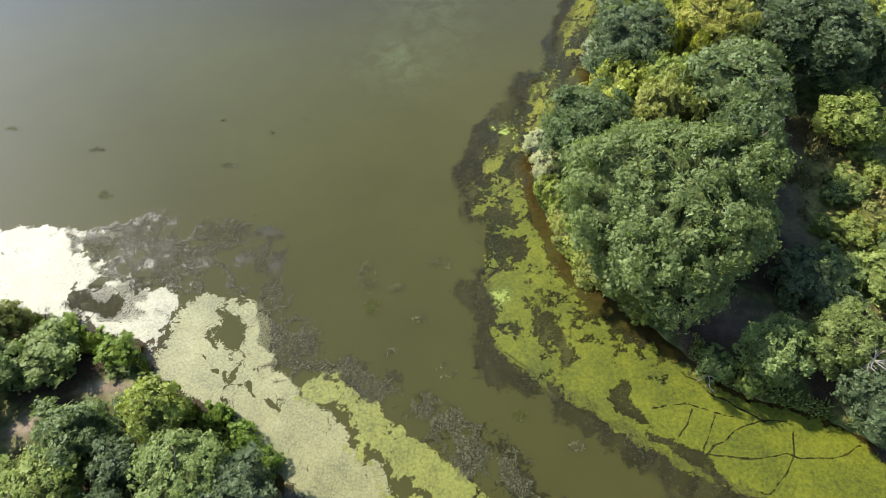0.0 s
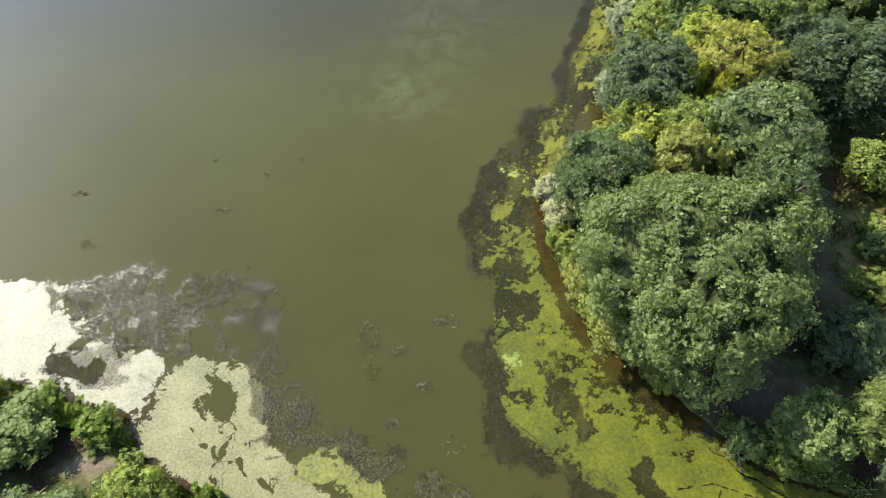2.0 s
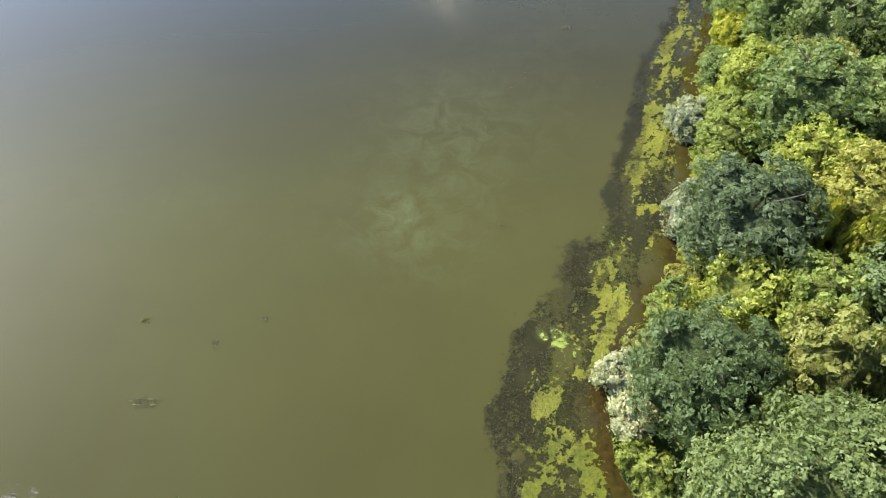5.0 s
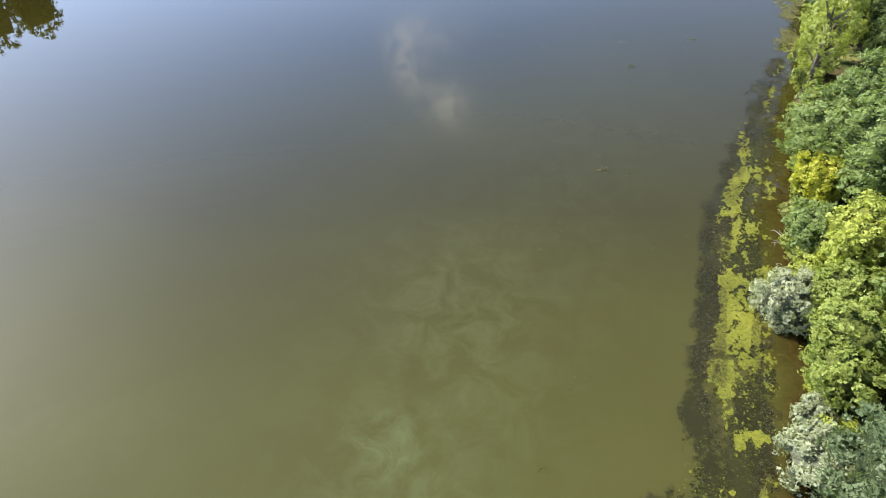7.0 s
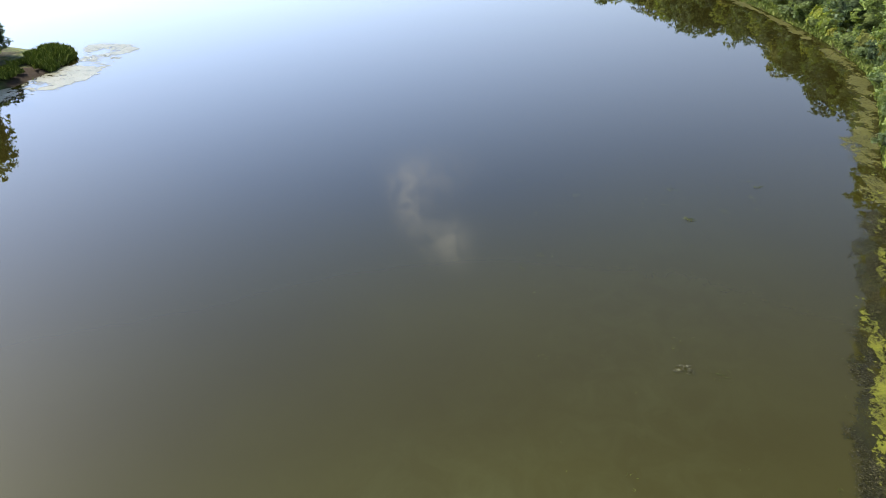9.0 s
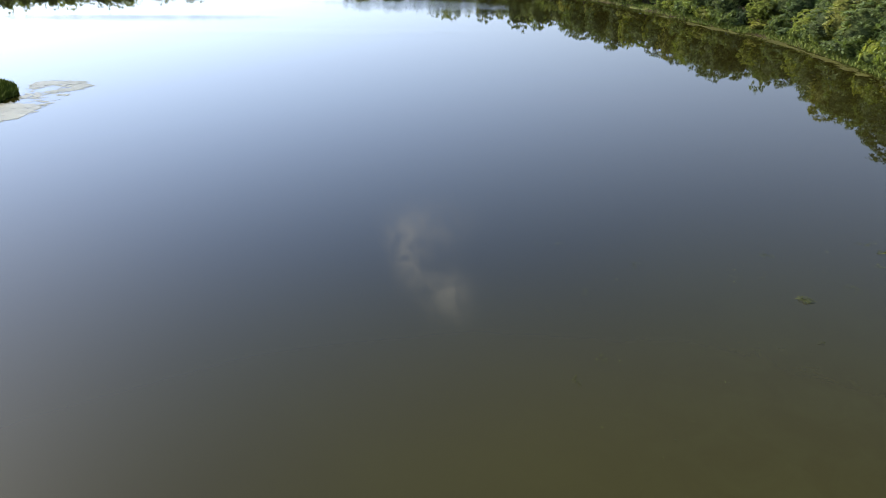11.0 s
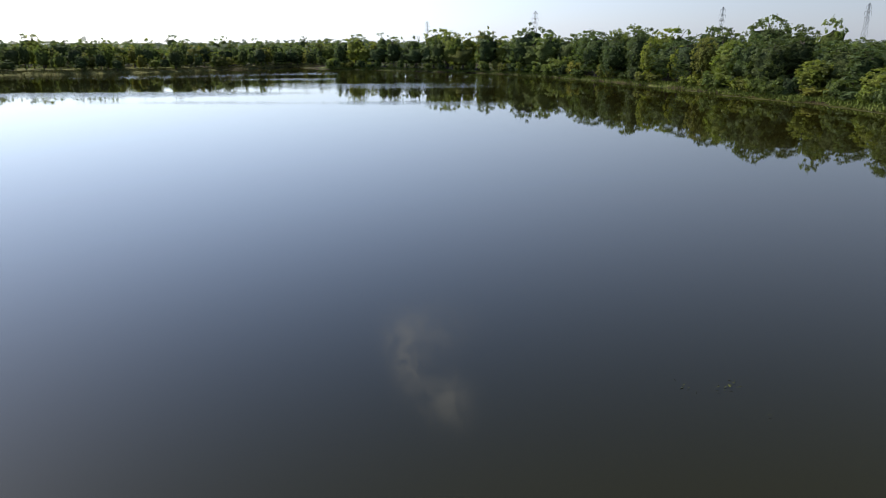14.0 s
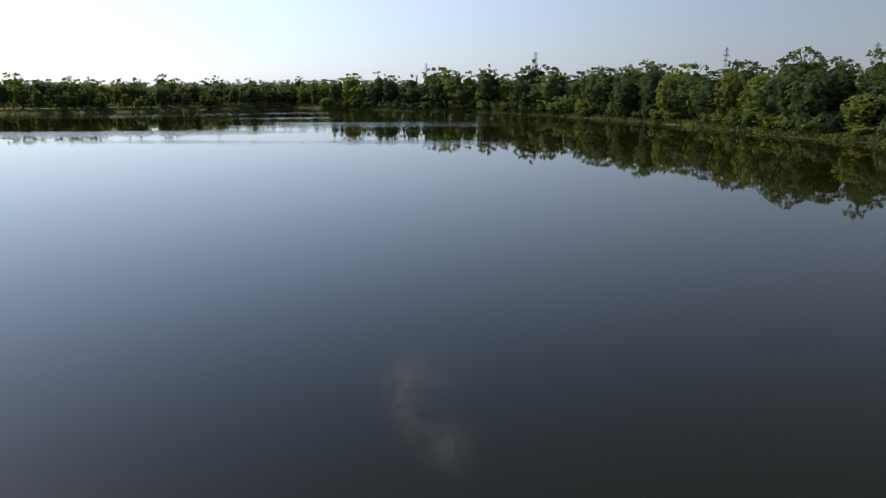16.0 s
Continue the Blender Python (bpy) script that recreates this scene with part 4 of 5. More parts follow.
def plant(shape, leaves, x, y, radius=None, height=None, where="in the wood beside the lake", group="trees of the wood"):
    trunk, crown, hh, rx = TREE_RNG.choice(TREES[shape])
    shrub = shape in ("shrub", "far_shrub")
    name = "shrub" if shrub else "willow" if shape == "willow" else "oak_tree" if leaves == "oak" else "tree"
    root = new(name)
    sr = (radius or rx) / rx
    sh = (height or hh * (0.5 + 0.5 * sr)) / hh
    root.location = (x, y, float(land_height(x, y)))
    root.rotation_euler = (0, 0, TREE_RNG.uniform(0, 6.28))
    root.scale = (sr, sr * TREE_RNG.uniform(0.92, 1.08), sh)
    part("trunk", trunk, None, root)
    top = part("crown", crown, None, root)
    top.material_slots[0].link = "OBJECT"
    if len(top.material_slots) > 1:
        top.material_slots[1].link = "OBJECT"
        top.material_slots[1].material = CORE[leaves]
    top.material_slots[0].material = (LEAF_FAR if shape[:4] in ("far_", "dist") else LEAF)[leaves]
    kind = "shrub" if shrub else "willow bush" if shape == "willow" else "tree"
    words = WORDS[leaves] if leaves != "oak" or not shrub else "deep green"
    tagged(root, f"{words} leafy {'' if leaves == 'oak' and not shrub else kind} {where}".replace("  ", " "), "shrub" if shrub or shape == "willow" else "tree", group)
    PLANTED.append((x, y, (radius or rx)))
    return root


def shore(x, y):
    """Metres from the water, positive on land."""
    return -float(inside_distance(np.array(x), np.array(y), LAKE))


PLANTED = []
NEAR_TREES = [
    ("great", "oak", 26.5, 31.5, 12.0, 17.5), ("broad", "oak", 19.2, 45.6, 5.9, 13.5), ("small", "brown", 28, 45.5, 4.0, 15.5), ("small", "brown", 21, 27.2, 4.2, 8.5),
    ("broad", "oak", 38, 49.5, 7.3, 16), ("broad", "dark", 26.9, 61.4, 6.4, 15), ("oval", "brown", 37.2, 61, 5.4, 17), ("small", "yellow", 32, 59.5, 1.2, 14), ("small", "yellow", 35, 57.5, 1.6, 14),
    ("broad", "green", 39, 78, 7.2, 15), ("broad", "dark", 50.7, 64.5, 6.9, 15), ("broad", "green", 46.5, 75, 6.8, 16), ("small", "lime", 26, 54.5, 4.3, 11), ("oval", "green", 30, 52, 3.9, 14),
    ("small", "green", 36.4, 16.4, 3.7, 7.5), ("oval", "oak", 43.6, 16.6, 4.3, 9), ("shrub", "green", 31, 16, 2.1, 2.6), ("shrub", "lime", 34.4, 13.9, 1.9, 3.0), ("oval", "dark", 46, 10.4, 4.4, 8),
    ("shrub", "dark", 43, 26, 3.6, 3.6), ("shrub", "green", 48, 27.5, 3.6, 3.4), ("shrub", "green", 53, 26, 4.0, 4), ("shrub", "lime", 52, 33.5, 2.6, 2.6), ("shrub", "brown", 56, 36, 2.5, 2.5),
    ("shrub", "green", 57, 31, 3.2, 3.2), ("broad", "dark", 54, 63, 8.2, 15), ("small", "green", 56.7, 50.4, 4.4, 8), ("shrub", "green", 54, 41, 2.8, 3.0), ("shrub", "lime", 60, 43, 2.6, 2.5),
    ("shrub", "lime", 49.7, 34.5, 2.2, 2.2), ("shrub", "brown", 53.5, 34.8, 1.9, 1.8), ("shrub", "lime", 57.4, 34.4, 2.2, 2.0), ("shrub", "green", 52.6, 39.4, 2.4, 2.6), ("shrub", "lime", 58.5, 46.8, 2.0, 1.8),
    ("shrub", "dark", 45.5, 28.4, 3.0, 3.2), ("shrub", "dark", 46.5, 23.5, 3.0, 3.0), 
    ("willow", "willow", 13.9, 49.4, 2.3, 4.6), ("willow", "willow", 14.3, 45.0, 2.2, 4.5), ("willow", "willow", 24.9, 68.7, 2.9, 5.5), ("willow", "willow", 29.3, 85.3, 3.0, 5.8), ("willow", "willow", 27, 73.5, 1.6, 3.5),
    ("oval", "green", 43, 98.4, 6.0, 15), ("broad", "oak", 46.5, 90.9, 6.4, 16.5), ("small", "yellow", 38.6, 101, 2.9, 7), ("small", "lime", 36.6, 88, 4.2, 10), ("oval", "brown", 40.5, 82.3, 4.4, 14),
    ("oval", "lime", 35.5, 68.5, 4.4, 14), ("small", "lime", 31.5, 78.5, 3.6, 7.5), ("small", "lime", 33.5, 83, 3.2, 7), ("tall", "lime", 48.4, 126, 3.6, 15), ("tall", "lime", 52, 131, 3.0, 14),
    ("oval", "green", 40.2, 106, 4.4, 11), ("oval", "green", 46, 108, 5.2, 15), ("small", "green", 34.6, 93.5, 2.6, 6), ("small", "lime", 29.5, 75.5, 2.8, 6),
]
LEFT_TREES = [
    ("small", "green", -45.2, 16.6, 3.9, 4.2), ("shrub", "reed", -37.7, 18.0, 2.3, 2.2), ("small", "oak", -37.6, 7.2, 4.0, 7.5), ("small", "lime", -30.2, 9.6, 3.2, 7.6), ("broad", "green", -26.2, 3.2, 4.8, 7.0),
    ("shrub", "reed", -21.9, 8.2, 1.9, 2.2), ("shrub", "reed", -25.0, 10.5, 1.7, 2.2), ("shrub", "reed", -18.9, 5.6, 1.8, 2.2), ("broad", "green", -39.5, 2.2, 4.4, 7.0), ("small", "brown", -50.3, 21.3, 2.4, 5.5), ("shrub", "reed", -45.0, 20.9, 2.3, 1.9),
    ("small", "dark", -20.4, 1.4, 3.8, 6.5), ("shrub", "reed", -41.0, 19.8, 1.5, 1.6), ("shrub", "green", -37.2, 16.4, 1.5, 0.9), ("shrub", "lime", -33.7, 14.6, 1.5, 1.2), ("broad", "dark", -33, -4, 5.0, 8), ("small", "green", -49.5, 15.5, 3.0, 5.5),
    ("small", "dark", -53, 11, 3.6, 6), ("broad", "dark", -20, -7, 6, 8), ("small", "green", -56, 17, 3.4, 6), ("broad", "green", -48, -2, 5, 8), ("small", "dark", -32.5, 4.0, 3.2, 6.5), ("shrub", "dark", -34.5, 11.2, 1.8, 2.4), 
]
for shape, leaves, x, y, r, h in NEAR_TREES:
    plant(shape, leaves, x, y, r, h, "on the shaded bank" if y < 60 else "at the edge of the wood")
for shape, leaves, x, y, r, h in LEFT_TREES:
    plant(shape, leaves, x, y, r, h, "on the point beside the pale scum", "trees of the point")

CLEARINGS = (rounded([(28, 18), (36, 15), (44, 12), (50, -15), (90, -15), (90, 54), (62, 55), (51, 58), (46, 50), (44.5, 42), (41, 33), (38, 27), (30, 24)]),)


def free_spot(x, y, r):
    return all((x - a) ** 2 + (y - b) ** 2 > (0.74 * (r + c)) ** 2 for a, b, c in PLANTED) and all(float(inside_distance(np.array(x), np.array(y), c)) < -0.8 * r for c in CLEARINGS)


def fill_wood():
    rnd = random.Random(5)
    mixes = (("oak", 4), ("green", 4), ("dark", 2), ("lime", 3), ("brown", 2))
    bag = [k for k, n in mixes for _ in range(n)]
    # near wood, seen from above
    for _ in range(1500):
        y = rnd.uniform(-14, 150)
        x = rnd.uniform(15, 100)
        r = rnd.uniform(3.4, 6.0)
        if not free_spot(x, y, r):
            continue
        d = shore(x, y)
        if d < r * 0.8 or d > 48 or x > float(np.interp(y, (-14, 20, 75, 90, 110, 150), (54, 57, 77, 73, 67, 80))):
            continue
        shape = rnd.choice(("broad", "oval", "oval", "broad") if d < 22 else ("far_broad", "far_oval"))
        sunny = 62 < y < 118 and d < 22
        plant(shape, rnd.choice(("lime", "lime", "green", "brown", "green") if sunny else bag), x, y, r, rnd.uniform(9.5, 13.5) if sunny else rnd.uniform(12.5, 16.5))
    # low growth along the near bank
    line = rounded(RIGHT_BANK, False, 6)
    for k in range(len(line)):
        x, y = line[k]
        if 22 < y < 160 and rnd.random() < 0.8:
            x, y = x + rnd.uniform(0.3, 2.0), y + rnd.uniform(-1, 1)
            if any((x - a) ** 2 + (y - b) ** 2 < 9 for s, _, a, b, _, _ in NEAR_TREES if s == "willow"):
                continue
            plant("shrub", rnd.choice(("lime", "green", "lime", "lime", "brown")), x, y, rnd.uniform(1.2, 2.3), rnd.uniform(1.6, 3.8), "leaning over the bank", "shrubs along the bank")
    # the tallest trees of the far wood, and some pale ones
    for shape, leaves, x, y, r, h in (("far_broad", "oak", 94, 325, 7.5, 20.5), ("far_broad", "dark", 99, 318, 6.5, 17.5), ("far_oval", "lime", 71, 362, 4.2, 15.5), ("far_oval", "lime", 77, 351, 3.6, 12),
                                      ("far_shrub", "lime", 48.5, 420, 5.5, 8), ("far_tall", "green", -55, 540, 6, 19), ("far_broad", "dark", 86, 342, 6, 18), ("far_broad", "oak", 60, 400, 7, 18),
                                      ("far_broad", "lime", 91, 292, 5, 9), ("far_oval", "lime", 93, 268, 4.2, 8), ("far_broad", "dark", 92, 258, 5, 10)):
        plant(shape, leaves, x, y, r, h, "in the wood along the far shore")
    # the wood along the far side
    for row, (near, far) in enumerate(((3.0, 7.0), (8.0, 14.0), (15.0, 24.0))):
        k = 0.0
        pts = rounded(RIGHT_BANK, False, 12)
        seg = np.hypot(*np.diff(pts, axis=0).T)
        run = np.r_[0, np.cumsum(seg)]
        while k < run[-1]:
            i = min(int(np.searchsorted(run, k)), len(pts) - 2)
            t = pts[i + 1] - pts[i]
            nrm = np.array((t[1], -t[0])) / (np.hypot(*t) + 1e-9)
            x, y = pts[i] + nrm * rnd.uniform(near, far)
            k += rnd.uniform(6.0, 10.5) * (1 if row < 2 else 1.3)
            if y < 146:
                continue
            shape = rnd.choice(("far_broad", "far_oval", "far_broad", "far_tall", "far_oval") if y < 420 and row < 2 else ("dist_broad", "dist_oval"))
            r = rnd.uniform(4.0, 7.4)
            if -inside_distance(np.array(x), np.array(y), LAKE) > 2.0 and free_spot(x, y, r * 0.55):
                plant(shape, rnd.choice(bag + ["dark", "oak", "oak"]), x, y, r, (rnd.uniform(12.5, 16.0) if y < 275 else rnd.uniform(10.5, 15.5) if y < 300 else rnd.uniform(12.5, 19.5)) * (0.78 + 0.04 * r) + 1.2 * row, "in the wood along the far shore")
    pts = rounded(RIGHT_BANK, False, 10)
    for x, y in pts:
        if y > 150 and rnd.random() < 0.8:
            x, y = x + rnd.uniform(1.5, 3.2), y + rnd.uniform(0, 2)
            plant("far_shrub", rnd.choice(("lime", "green", "green", "dark", "brown", "oak")), x, y, rnd.uniform(1.8, 3.4), rnd.uniform(2.4, 6), "at the foot of the far wood", "shrubs along the bank")
    # the far left shore, with scattered trees
    pts = rounded(FAR_BANK[:8], False, 14)
    for x, y in pts:
        for k in range(3):
            if rnd.random() < 0.75:
                px, py = x - rnd.uniform(-10, 10), y + rnd.uniform(3, 16) + 14 * k
                if inside_distance(np.array(px), np.array(py), LAKE) < -2 and free_spot(px, py, 2.2):
                    plant(rnd.choice(("dist_broad", "dist_oval")), rnd.choice(bag), px, py, rnd.uniform(2.5, 5), rnd.uniform(6, 12) + 2 * k, "on the far meadow shore", "trees of the far shore")
    # the closed wood behind the far meadow
    for x in range(-420, -60, 8):
        for k in range(3):
            px = x + rnd.uniform(-4, 4)
            py = float(np.interp(px, (-420, -260, -209, -147, -100, -60), (470, 485, 490, 530, 600, 575))) + 26 + 15 * k + rnd.uniform(-6, 6)
            plant(rnd.choice(("dist_broad", "dist_oval", "dist_broad")), rnd.choice(bag + ["dark", "green"] * 2), px, py, rnd.uniform(3.6, 6.4), rnd.uniform(8, 16) + 1.5 * k, "in the far wood behind the meadow", "trees of the far shore")
    # the reed point
    for x, y, r, h, c in ((-97, 190, 5.5, 17, "green"), (-98, 204, 4, 8, "dark"), (-104, 200, 5, 13, "dark"), (-100, 180, 5.5, 18, "green"), (-112, 190, 6, 16, "oak"), (-92.5, 185.5, 4.6, 17.5, "brown"), (-95, 197, 3, 6, "green")):
        plant("far_broad", c, x, y, r, h, "on the reed point", "trees of the point")


fill_wood()

# ---- far woods, towers, cloud ----
def build_far_woods():
    """Woods behind the lake out to the skyline, as one mass of leaf clumps."""
    rng = np.random.default_rng(77)
    x, y = rng.uniform(-1500, 1100, 15000), 540 + 1900 * rng.uniform(0, 1, 15000) ** 1.8
    # the depth of the wood along the near side of the far shore
    x, y = np.r_[x, rng.uniform(40, 300, 3600)], np.r_[y, rng.uniform(150, 560, 3600)]
    keep = (np.abs(x) < y * 0.85 + 60) & (inside_distance(x, y, LAKE) < -24)
    x, y = x[keep], y[keep]
    band = vnoise(x, y, 120, 78)
    h = 13 + 5 * band + rng.uniform(-3, 3, len(x)) + np.clip((y - 900) / 250, 0, 5) - np.where(y < 540, 3.0, 0)
    per = 7
    who = np.repeat(np.arange(len(x)), per)
    m = len(who)
    d = unit(rng.normal(size=(m, 3)))
    r = rng.uniform(3.5, 5.5, len(x))[who]
    pos = np.stack([x[who] + d[:, 0] * r, y[who] + d[:, 1] * r, np.maximum(h[who] * 0.62 + d[:, 2] * h[who] * 0.38, 1.2)], 1)
    nrm = unit(d + np.array([0, -0.2, 0.5]) + rng.normal(size=(m, 3)) * 0.4)
    t = unit(np.cross(nrm, rng.normal(size=(m, 3))))
    b = np.cross(nrm, t)
    s = rng.uniform(1.5, 3.0, m)[:, None] * (1 + np.maximum(y[who] - 540, -300)[:, None] / 1500)
    ob = part("far_woods", quads_mesh("far_woods", np.stack([pos - t * s, pos + b * s * 0.7, pos + t * s, pos - b * s * 0.7], 1)), LEAF_FAR["dark"])
    tagged(ob, "distant dark green woods behind the lake", "woods", kind="stuff")


def steel_material():
    n = Nodes("galvanised_steel")
    n.set(Base_Color=n.ramp(n.noise(2.0), (0.3, (0.32, 0.33, 0.34)), (0.7, (0.45, 0.46, 0.47))), Roughness=0.5, Metallic=0.6)
    return n.mat


STEEL = steel_material()


def strut(bm, a, b, r):
    tube(bm, [a, b], [r, r], 4)


def build_pylon(x, y, height, turn):
    root = new("pylon")
    root.location = (x, y, float(land_height(x, y)))
    root.rotation_euler = (0, 0, turn)
    w0, w1 = height * 0.06, height * 0.011
    levels = [0, 0.18, 0.34, 0.48, 0.6, 0.7, 0.79, 0.87, 0.94, 1.0]
    ring = lambda f: [(sx * (w0 + (w1 - w0) * min(1, f / 0.9)), sy * (w0 + (w1 - w0) * min(1, f / 0.9)), f * height) for sx, sy in ((-1, -1), (1, -1), (1, 1), (-1, 1))]
    for k in range(4):
        bm = bmesh.new()
        tube(bm, [ring(f)[k] for f in levels], [0.09] * len(levels), 4)
        part("leg", bm, STEEL, root)
    bm = bmesh.new()
    for f, g in zip(levels, levels[1:]):
        a, b = ring(f), ring(g)
        for k in range(4):
            strut(bm, a[k], b[(k + 1) % 4], 0.06)
            strut(bm, a[(k + 1) % 4], b[k], 0.06)
    part("bracing", bm, STEEL, root)
    for f, reach in ((0.74, 0.075), (0.84, 0.095), (0.94, 0.07)):
        bm = bmesh.new()
        z = f * height
        for s in (-1, 1):
            strut(bm, (0, -0.5, z), (s * reach * height, 0, z + 0.2), 0.14)
            strut(bm, (0, 0.5, z), (s * reach * height, 0, z + 0.2), 0.14)
            strut(bm, (0, 0, z + height * 0.05), (s * reach * height, 0, z + 0.2), 0.1)
            strut(bm, (s * reach * height, 0, z + 0.2), (s * reach * height, 0, z - 2.2), 0.12)
        part("crossarm", bm, STEEL, root)
    tagged(root, "grey steel lattice power pylon behind the trees", "pylon", "pylons behind the wood")


def cloud_material():
    n = Nodes("thin_cloud")
    at = n.tree.nodes.new("ShaderNodeAttribute")
    at.attribute_name = "thick"
    wisp = n.noise(0.012, 9.0, 0.66, distortion=0.7)
    alpha = n.math("MULTIPLY", n.ramp(wisp, (0.28, 0.0), (0.80, 1.0)), at.outputs["Fac"])
    # self-lit: this emission stands in for sunlight scattered by the cloud
    glow = n.node("ShaderNodeEmission", Strength=1.8)
    glow.inputs["Color"].default_value = (0.95, 0.97, 1.03, 1)
    clear = n.node("ShaderNodeBsdfTransparent")
    both = n.tree.nodes.new("ShaderNodeMixShader")
    n.put(alpha, both.inputs[0])
    n.put(clear.outputs[0], both.inputs[1])
    n.put(glow.outputs[0], both.inputs[2])
    n.put(both.outputs[0], n.out.inputs["Surface"])
    return n.mat


def build_cloud():
    """One small thin cloud high over the far shore; the lake mirrors it."""
    c, across, up = Vector((-75, 2450, 1225)), Vector((1, 0, 0)), Vector((0, -0.45, 0.893))
    u, v = np.meshgrid(np.linspace(-300, 300, 41), np.linspace(-360, 360, 49), indexing="ij")
    blobs = ((80, 110, 95, 80, 0.85), (-45, 20, 60, 75, 0.6), (-80, -70, 60, 90, 0.5), (30, -170, 150, 80, 0.32), (-60, -130, 90, 80, 0.3), (130, 180, 70, 70, 0.35), (90, -90, 60, 60, 0.2))
    thick = sum(w * np.exp(-((u - a) / p) ** 2 - ((v - b) / q) ** 2) for a, b, p, q, w in blobs)
    bulge = 40 * np.clip(thick, 0, 1.2)
    away = across.cross(up)
    pts = np.array(c)[None, None] + u[..., None] * np.array(across) + v[..., None] * np.array(up) + bulge[..., None] * np.array(away)
    idx = np.arange(u.size).reshape(u.shape)
    me = mesh_from("cloud", pts.reshape(-1, 3), np.stack([idx[:-1, :-1], idx[1:, :-1], idx[1:, 1:], idx[:-1, 1:]], -1).reshape(-1, 4).tolist())
    me.polygons.foreach_set("use_smooth", [True] * len(me.polygons))
    at = me.attributes.new("thick", "FLOAT", "POINT")
    at.data.foreach_set("value", np.clip(thick, 0, 0.9).astype(np.float32).ravel())
    ob = part("backdrop_cloud", me, cloud_material())
    ob.visible_shadow = False
    tagged(ob, "small thin white cloud high in the sky", "cloud", kind="structure")


build_far_woods()
for x, y, h, turn in ((327, 650, 42.5, 0.4), (245, 724, 43.5, 0.5), (90, 794, 43.5, 0.6), (-20, 1034, 42, 0.7)):
    build_pylon(x, y, h, turn)
build_cloud()


# ---- reeds, grass and dead wood ----
def blades(rng, x, y, tall, width, lean=0.35):
    n = len(x)
    z = land_height(x, y)
    z = np.maximum(z, -0.1)
    a = rng.uniform(0, 2 * np.pi, n)
    h = rng.uniform(*tall, n)
    side = np.stack([np.cos(a), np.sin(a), 0 * a], 1) * (width * rng.uniform(0.6, 1.4, n))[:, None]
    b = rng.uniform(0, 2 * np.pi, n)
    bend = np.stack([np.cos(b), np.sin(b), 0 * b], 1) * (h * lean * rng.uniform(0.2, 1.2, n))[:, None]
    base = np.stack([x, y, z], 1)
    tip = base + bend + np.stack([0 * h, 0 * h, h], 1)
    mid = base + bend * 0.3 + np.stack([0 * h, 0 * h, h * 0.55], 1)
    return np.stack([base - side * 0.5, mid + side, tip, mid - side], 1)


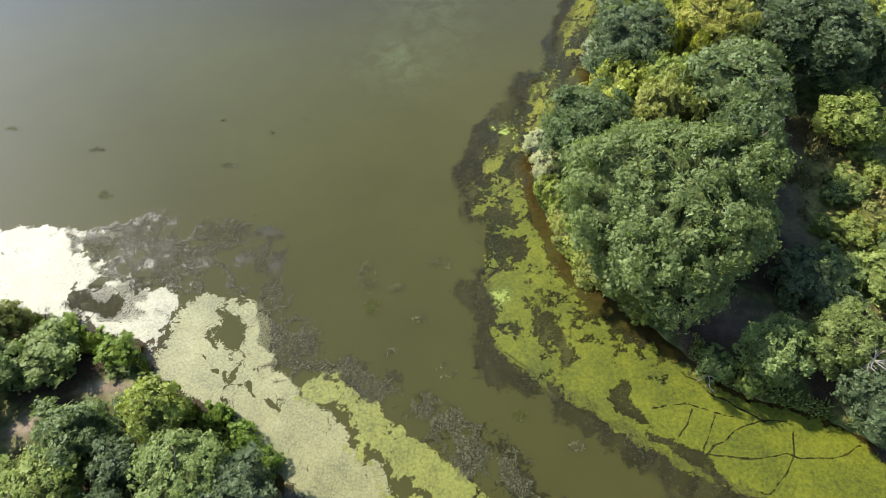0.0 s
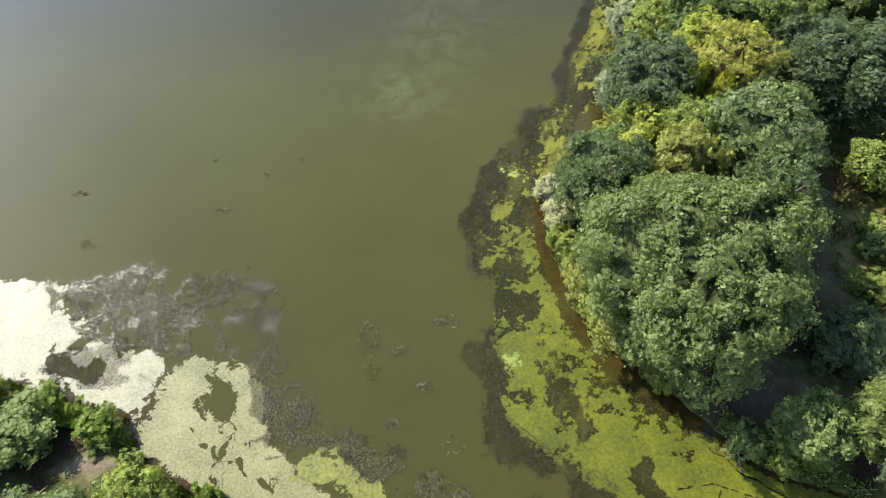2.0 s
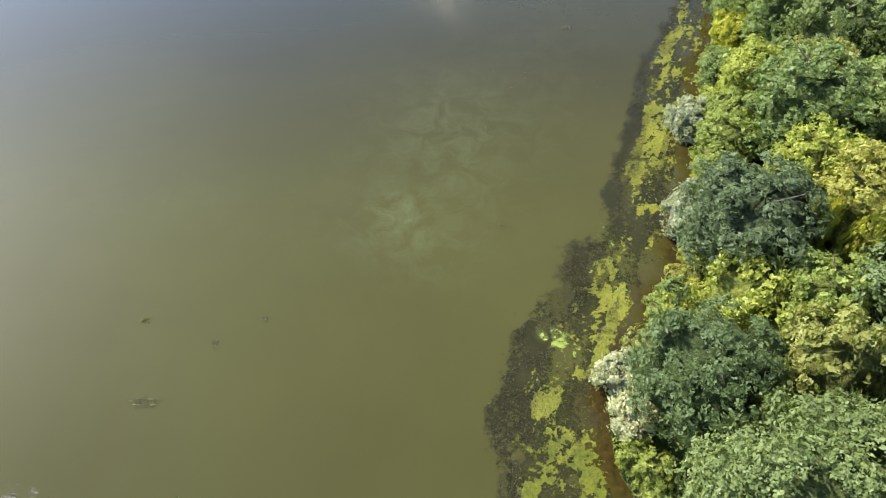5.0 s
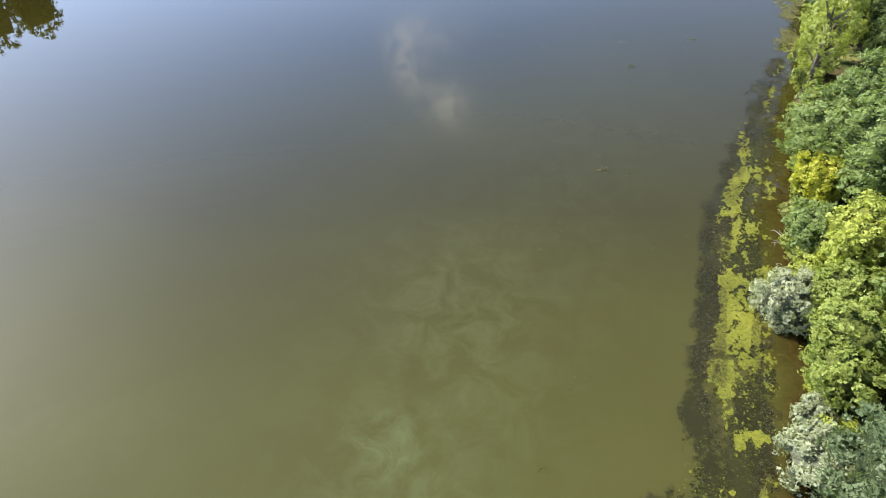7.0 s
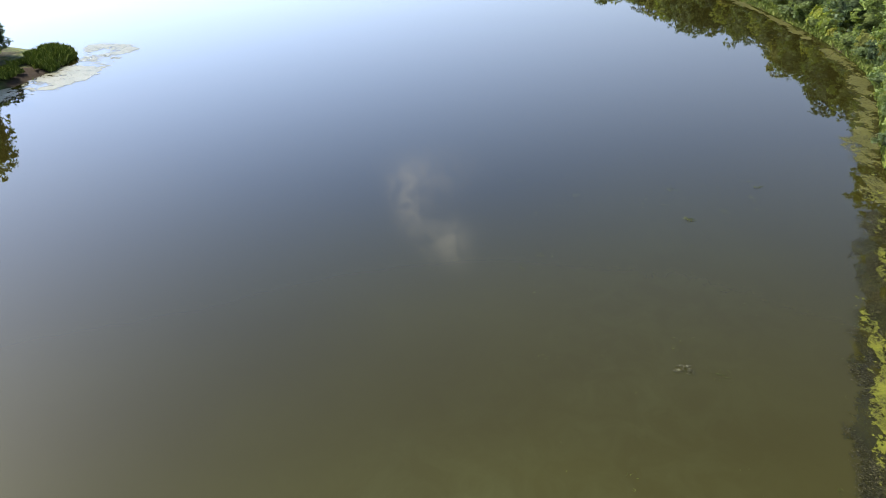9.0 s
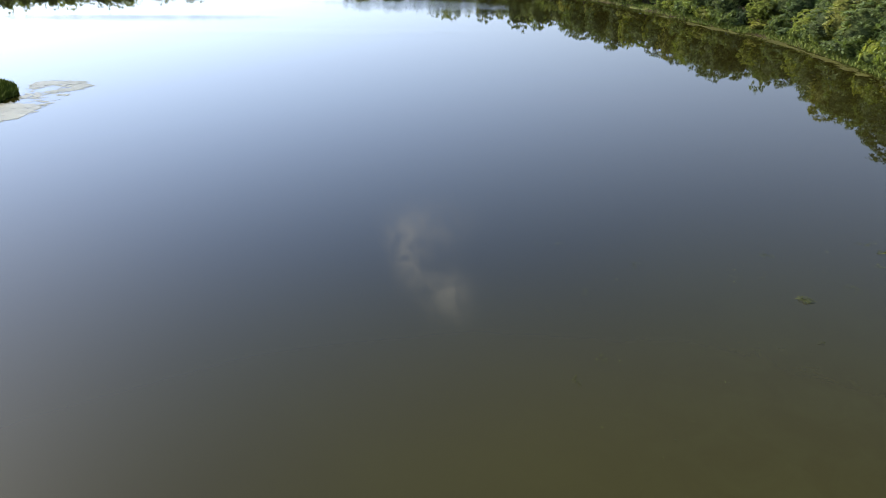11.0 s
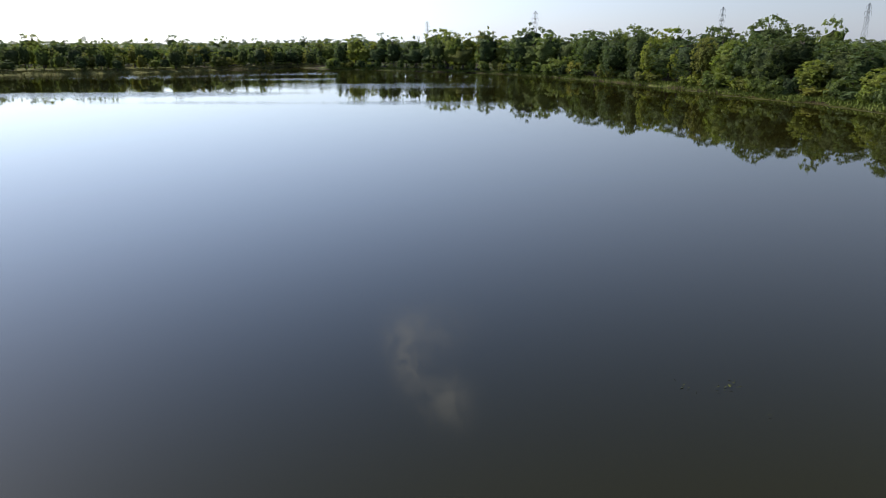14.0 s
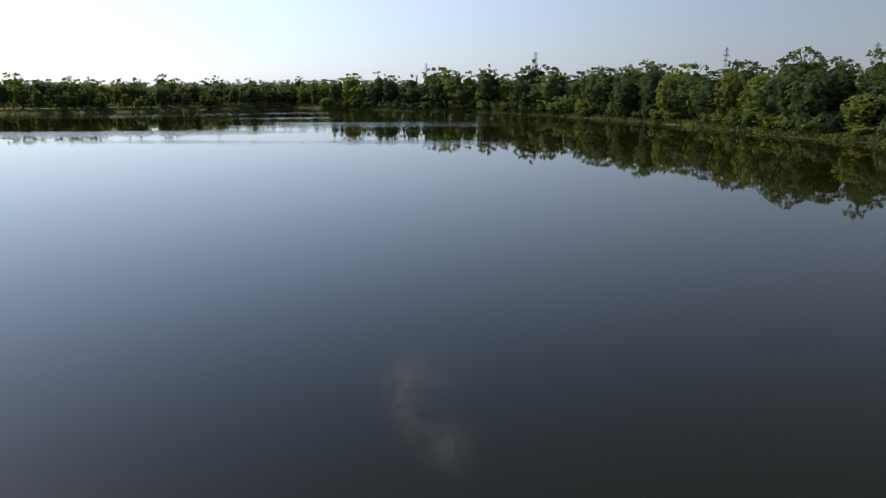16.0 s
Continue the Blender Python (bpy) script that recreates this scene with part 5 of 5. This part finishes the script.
def build_reeds():
    rng = np.random.default_rng(64)
    # the reed point
    n = 26000
    x, y = rng.uniform(-98, -81, n), rng.uniform(183, 217, n)
    d = inside_distance(x, y, LAKE)
    clump = fbm(x, y, 3.0, 3, 3)
    k = (d < 0.7 + 0.5 * clump) & (d > -8) & (x > -91 + 1.5 * clump) & ((y > 199 + 2 * clump) | (clump > 0.25)) & (clump > -0.55) & (np.hypot(x + 91.5, y - 201) > 2.2)
    x, y = x[k], y[k]
    tuft = quads_mesh("reeds", blades(rng, x, y, (0.5, 1.5), 0.15, 0.6))
    ob = part("reeds", tuft, REED)
    tagged(ob, "tall bright green reeds on the small point", "reeds", kind="stuff")
    # grass fringe along the wood on the far bank
    line = rounded(RIGHT_BANK, False, 40)
    line = line[line[:, 1] > 140]
    pick = rng.integers(0, len(line), 26000)
    x = line[pick, 0] + rng.uniform(-0.8, 4.5, len(pick))
    y = line[pick, 1] + rng.uniform(-2.5, 3.5, len(pick))
    k = inside_distance(x, y, LAKE) < 0.6
    ob = part("bank_grass", quads_mesh("bank_grass", blades(rng, x[k], y[k], (0.3, 0.95), 0.13)), GRASS)
    tagged(ob, "light green grass fringe along the far bank", "grass", kind="stuff")
    # meadow on the far left shore
    line = rounded(FAR_BANK[:8], False, 60)
    pick = rng.integers(0, len(line), 9000)
    x, y = line[pick, 0] + rng.uniform(-6, 6, len(pick)), line[pick, 1] + rng.uniform(-2, 14, len(pick))
    k = inside_distance(x, y, LAKE) < 0.5
    ob = part("bank_grass", quads_mesh("bank_grass", blades(rng, x[k], y[k], (0.3, 0.9), 0.3)), DRY_GRASS)
    tagged(ob, "dry yellow-green meadow grass on the far shore", "grass", kind="stuff")
    # rough grass in the clearing and along the near bank
    x, y = rng.uniform(44, 70, 26000), rng.uniform(20, 56, 26000)
    k = (fbm(x, y, 5, 66) > -0.25) & (inside_distance(x, y, LAKE) < -4) & (x + 0.4 * y > 62)
    ob = part("rough_grass", quads_mesh("rough_grass", blades(rng, x[k], y[k], (0.3, 0.9), 0.14, 0.7)), DRY_GRASS)
    tagged(ob, "rough dry grass in the sunlit clearing", "grass", kind="stuff")
    line = rounded(RIGHT_BANK, False, 40)
    line = line[(line[:, 1] > 8) & (line[:, 1] < 140)]
    pick = rng.integers(0, len(line), 14000)
    x, y = line[pick, 0] + rng.uniform(-0.2, 2.0, len(pick)), line[pick, 1] + rng.uniform(-0.8, 1.2, len(pick))
    k = (inside_distance(x, y, LAKE) < 0.15) & (fbm(x, y, 4, 67) > -0.35)
    ob = part("bank_grass", quads_mesh("bank_grass", blades(rng, x[k], y[k], (0.3, 0.9), 0.09, 0.6)), GRASS)
    tagged(ob, "tufts of green grass on the near bank", "grass", kind="stuff")
    # a clump of reeds at the bare spot of the near bank
    a, r = rng.uniform(0, 2 * np.pi, 420), 1.7 * np.sqrt(rng.uniform(0, 1, 420))
    ob = part("reeds", quads_mesh("reeds", blades(rng, 21.9 + r * np.cos(a) * 0.8, 59.2 + r * np.sin(a), (0.7, 1.6), 0.10, 0.7)), REED)
    tagged(ob, "bright green clump of reeds on the near bank", "reeds", kind="stuff")
    # reeds on the left point
    x, y = rng.uniform(-52, -15, 60000), rng.uniform(-2, 25, 60000)
    d = inside_distance(x, y, LAKE)
    k = (d < 0.3) & (d > -2.4) & (fbm(x, y, 5, 68) > -0.1) & (np.hypot(x + 36, y - 14.2) > 2.5)
    ob = part("reeds", quads_mesh("reeds", blades(rng, x[k], y[k], (0.7, 1.9), 0.09)), REED)
    tagged(ob, "bright green reeds at the edge of the point", "reeds", kind="stuff")


def build_dead(name, x, y, z, size, seed, flat, label, boughs=7):
    rng = random.Random(seed)
    root = new(name)
    root.location = (x, y, z)
    for k in range(boughs):
        a = k * 2.4 + rng.uniform(-.3, .3)
        ln = size * rng.uniform(0.6, 1.0)
        pts = [Vector((0, 0, 0))]
        for s in range(4):
            a += rng.uniform(-0.35, 0.35)
            pts.append(pts[-1] + Vector((math.cos(a), math.sin(a), rng.uniform(0.05, 0.5) * flat)) * ln / 4)
        bm = bmesh.new()
        tube(bm, pts, [0.05 * size ** 0.5, 0.05, 0.035, 0.025, 0.012], 5)
        for s in (1, 2, 3):
            b = a + rng.choice((-0.8, 0.8))
            q = pts[s] + Vector((math.cos(b), math.sin(b), 0.3 * flat)) * ln * 0.35
            tube(bm, [pts[s], (pts[s] + q) / 2 + Vector((0, 0, 0.05)), q], [0.03, 0.02, 0.01], 4)
        part("bough", bm, DEAD, root)
    if flat > 0.6:
        bm = bmesh.new()
        tube(bm, [(0, 0, -z + float(land_height(x, y)) - 0.3), (0.1, 0, -z * 0.5), (0, 0, 0.05)], [0.2, 0.16, 0.1], 7)
        part("trunk", bm, DEAD, root)
    tagged(root, label, "dead wood")


build_reeds()
build_dead("dead_tree", 44.2, 13.4, 8.4, 2.8, 3, 1.0, "bare bleached dead treetop among green trees", 9)
build_dead("dead_branch", 30.4, 15.2, 0.25, 2.6, 4, 0.25, "bleached dead branch lying at the waterline", 5)
build_dead("dead_branch", 34.2, 95.4, 0.3, 3.2, 5, 0.25, "bleached dead branch reaching over the water", 5)
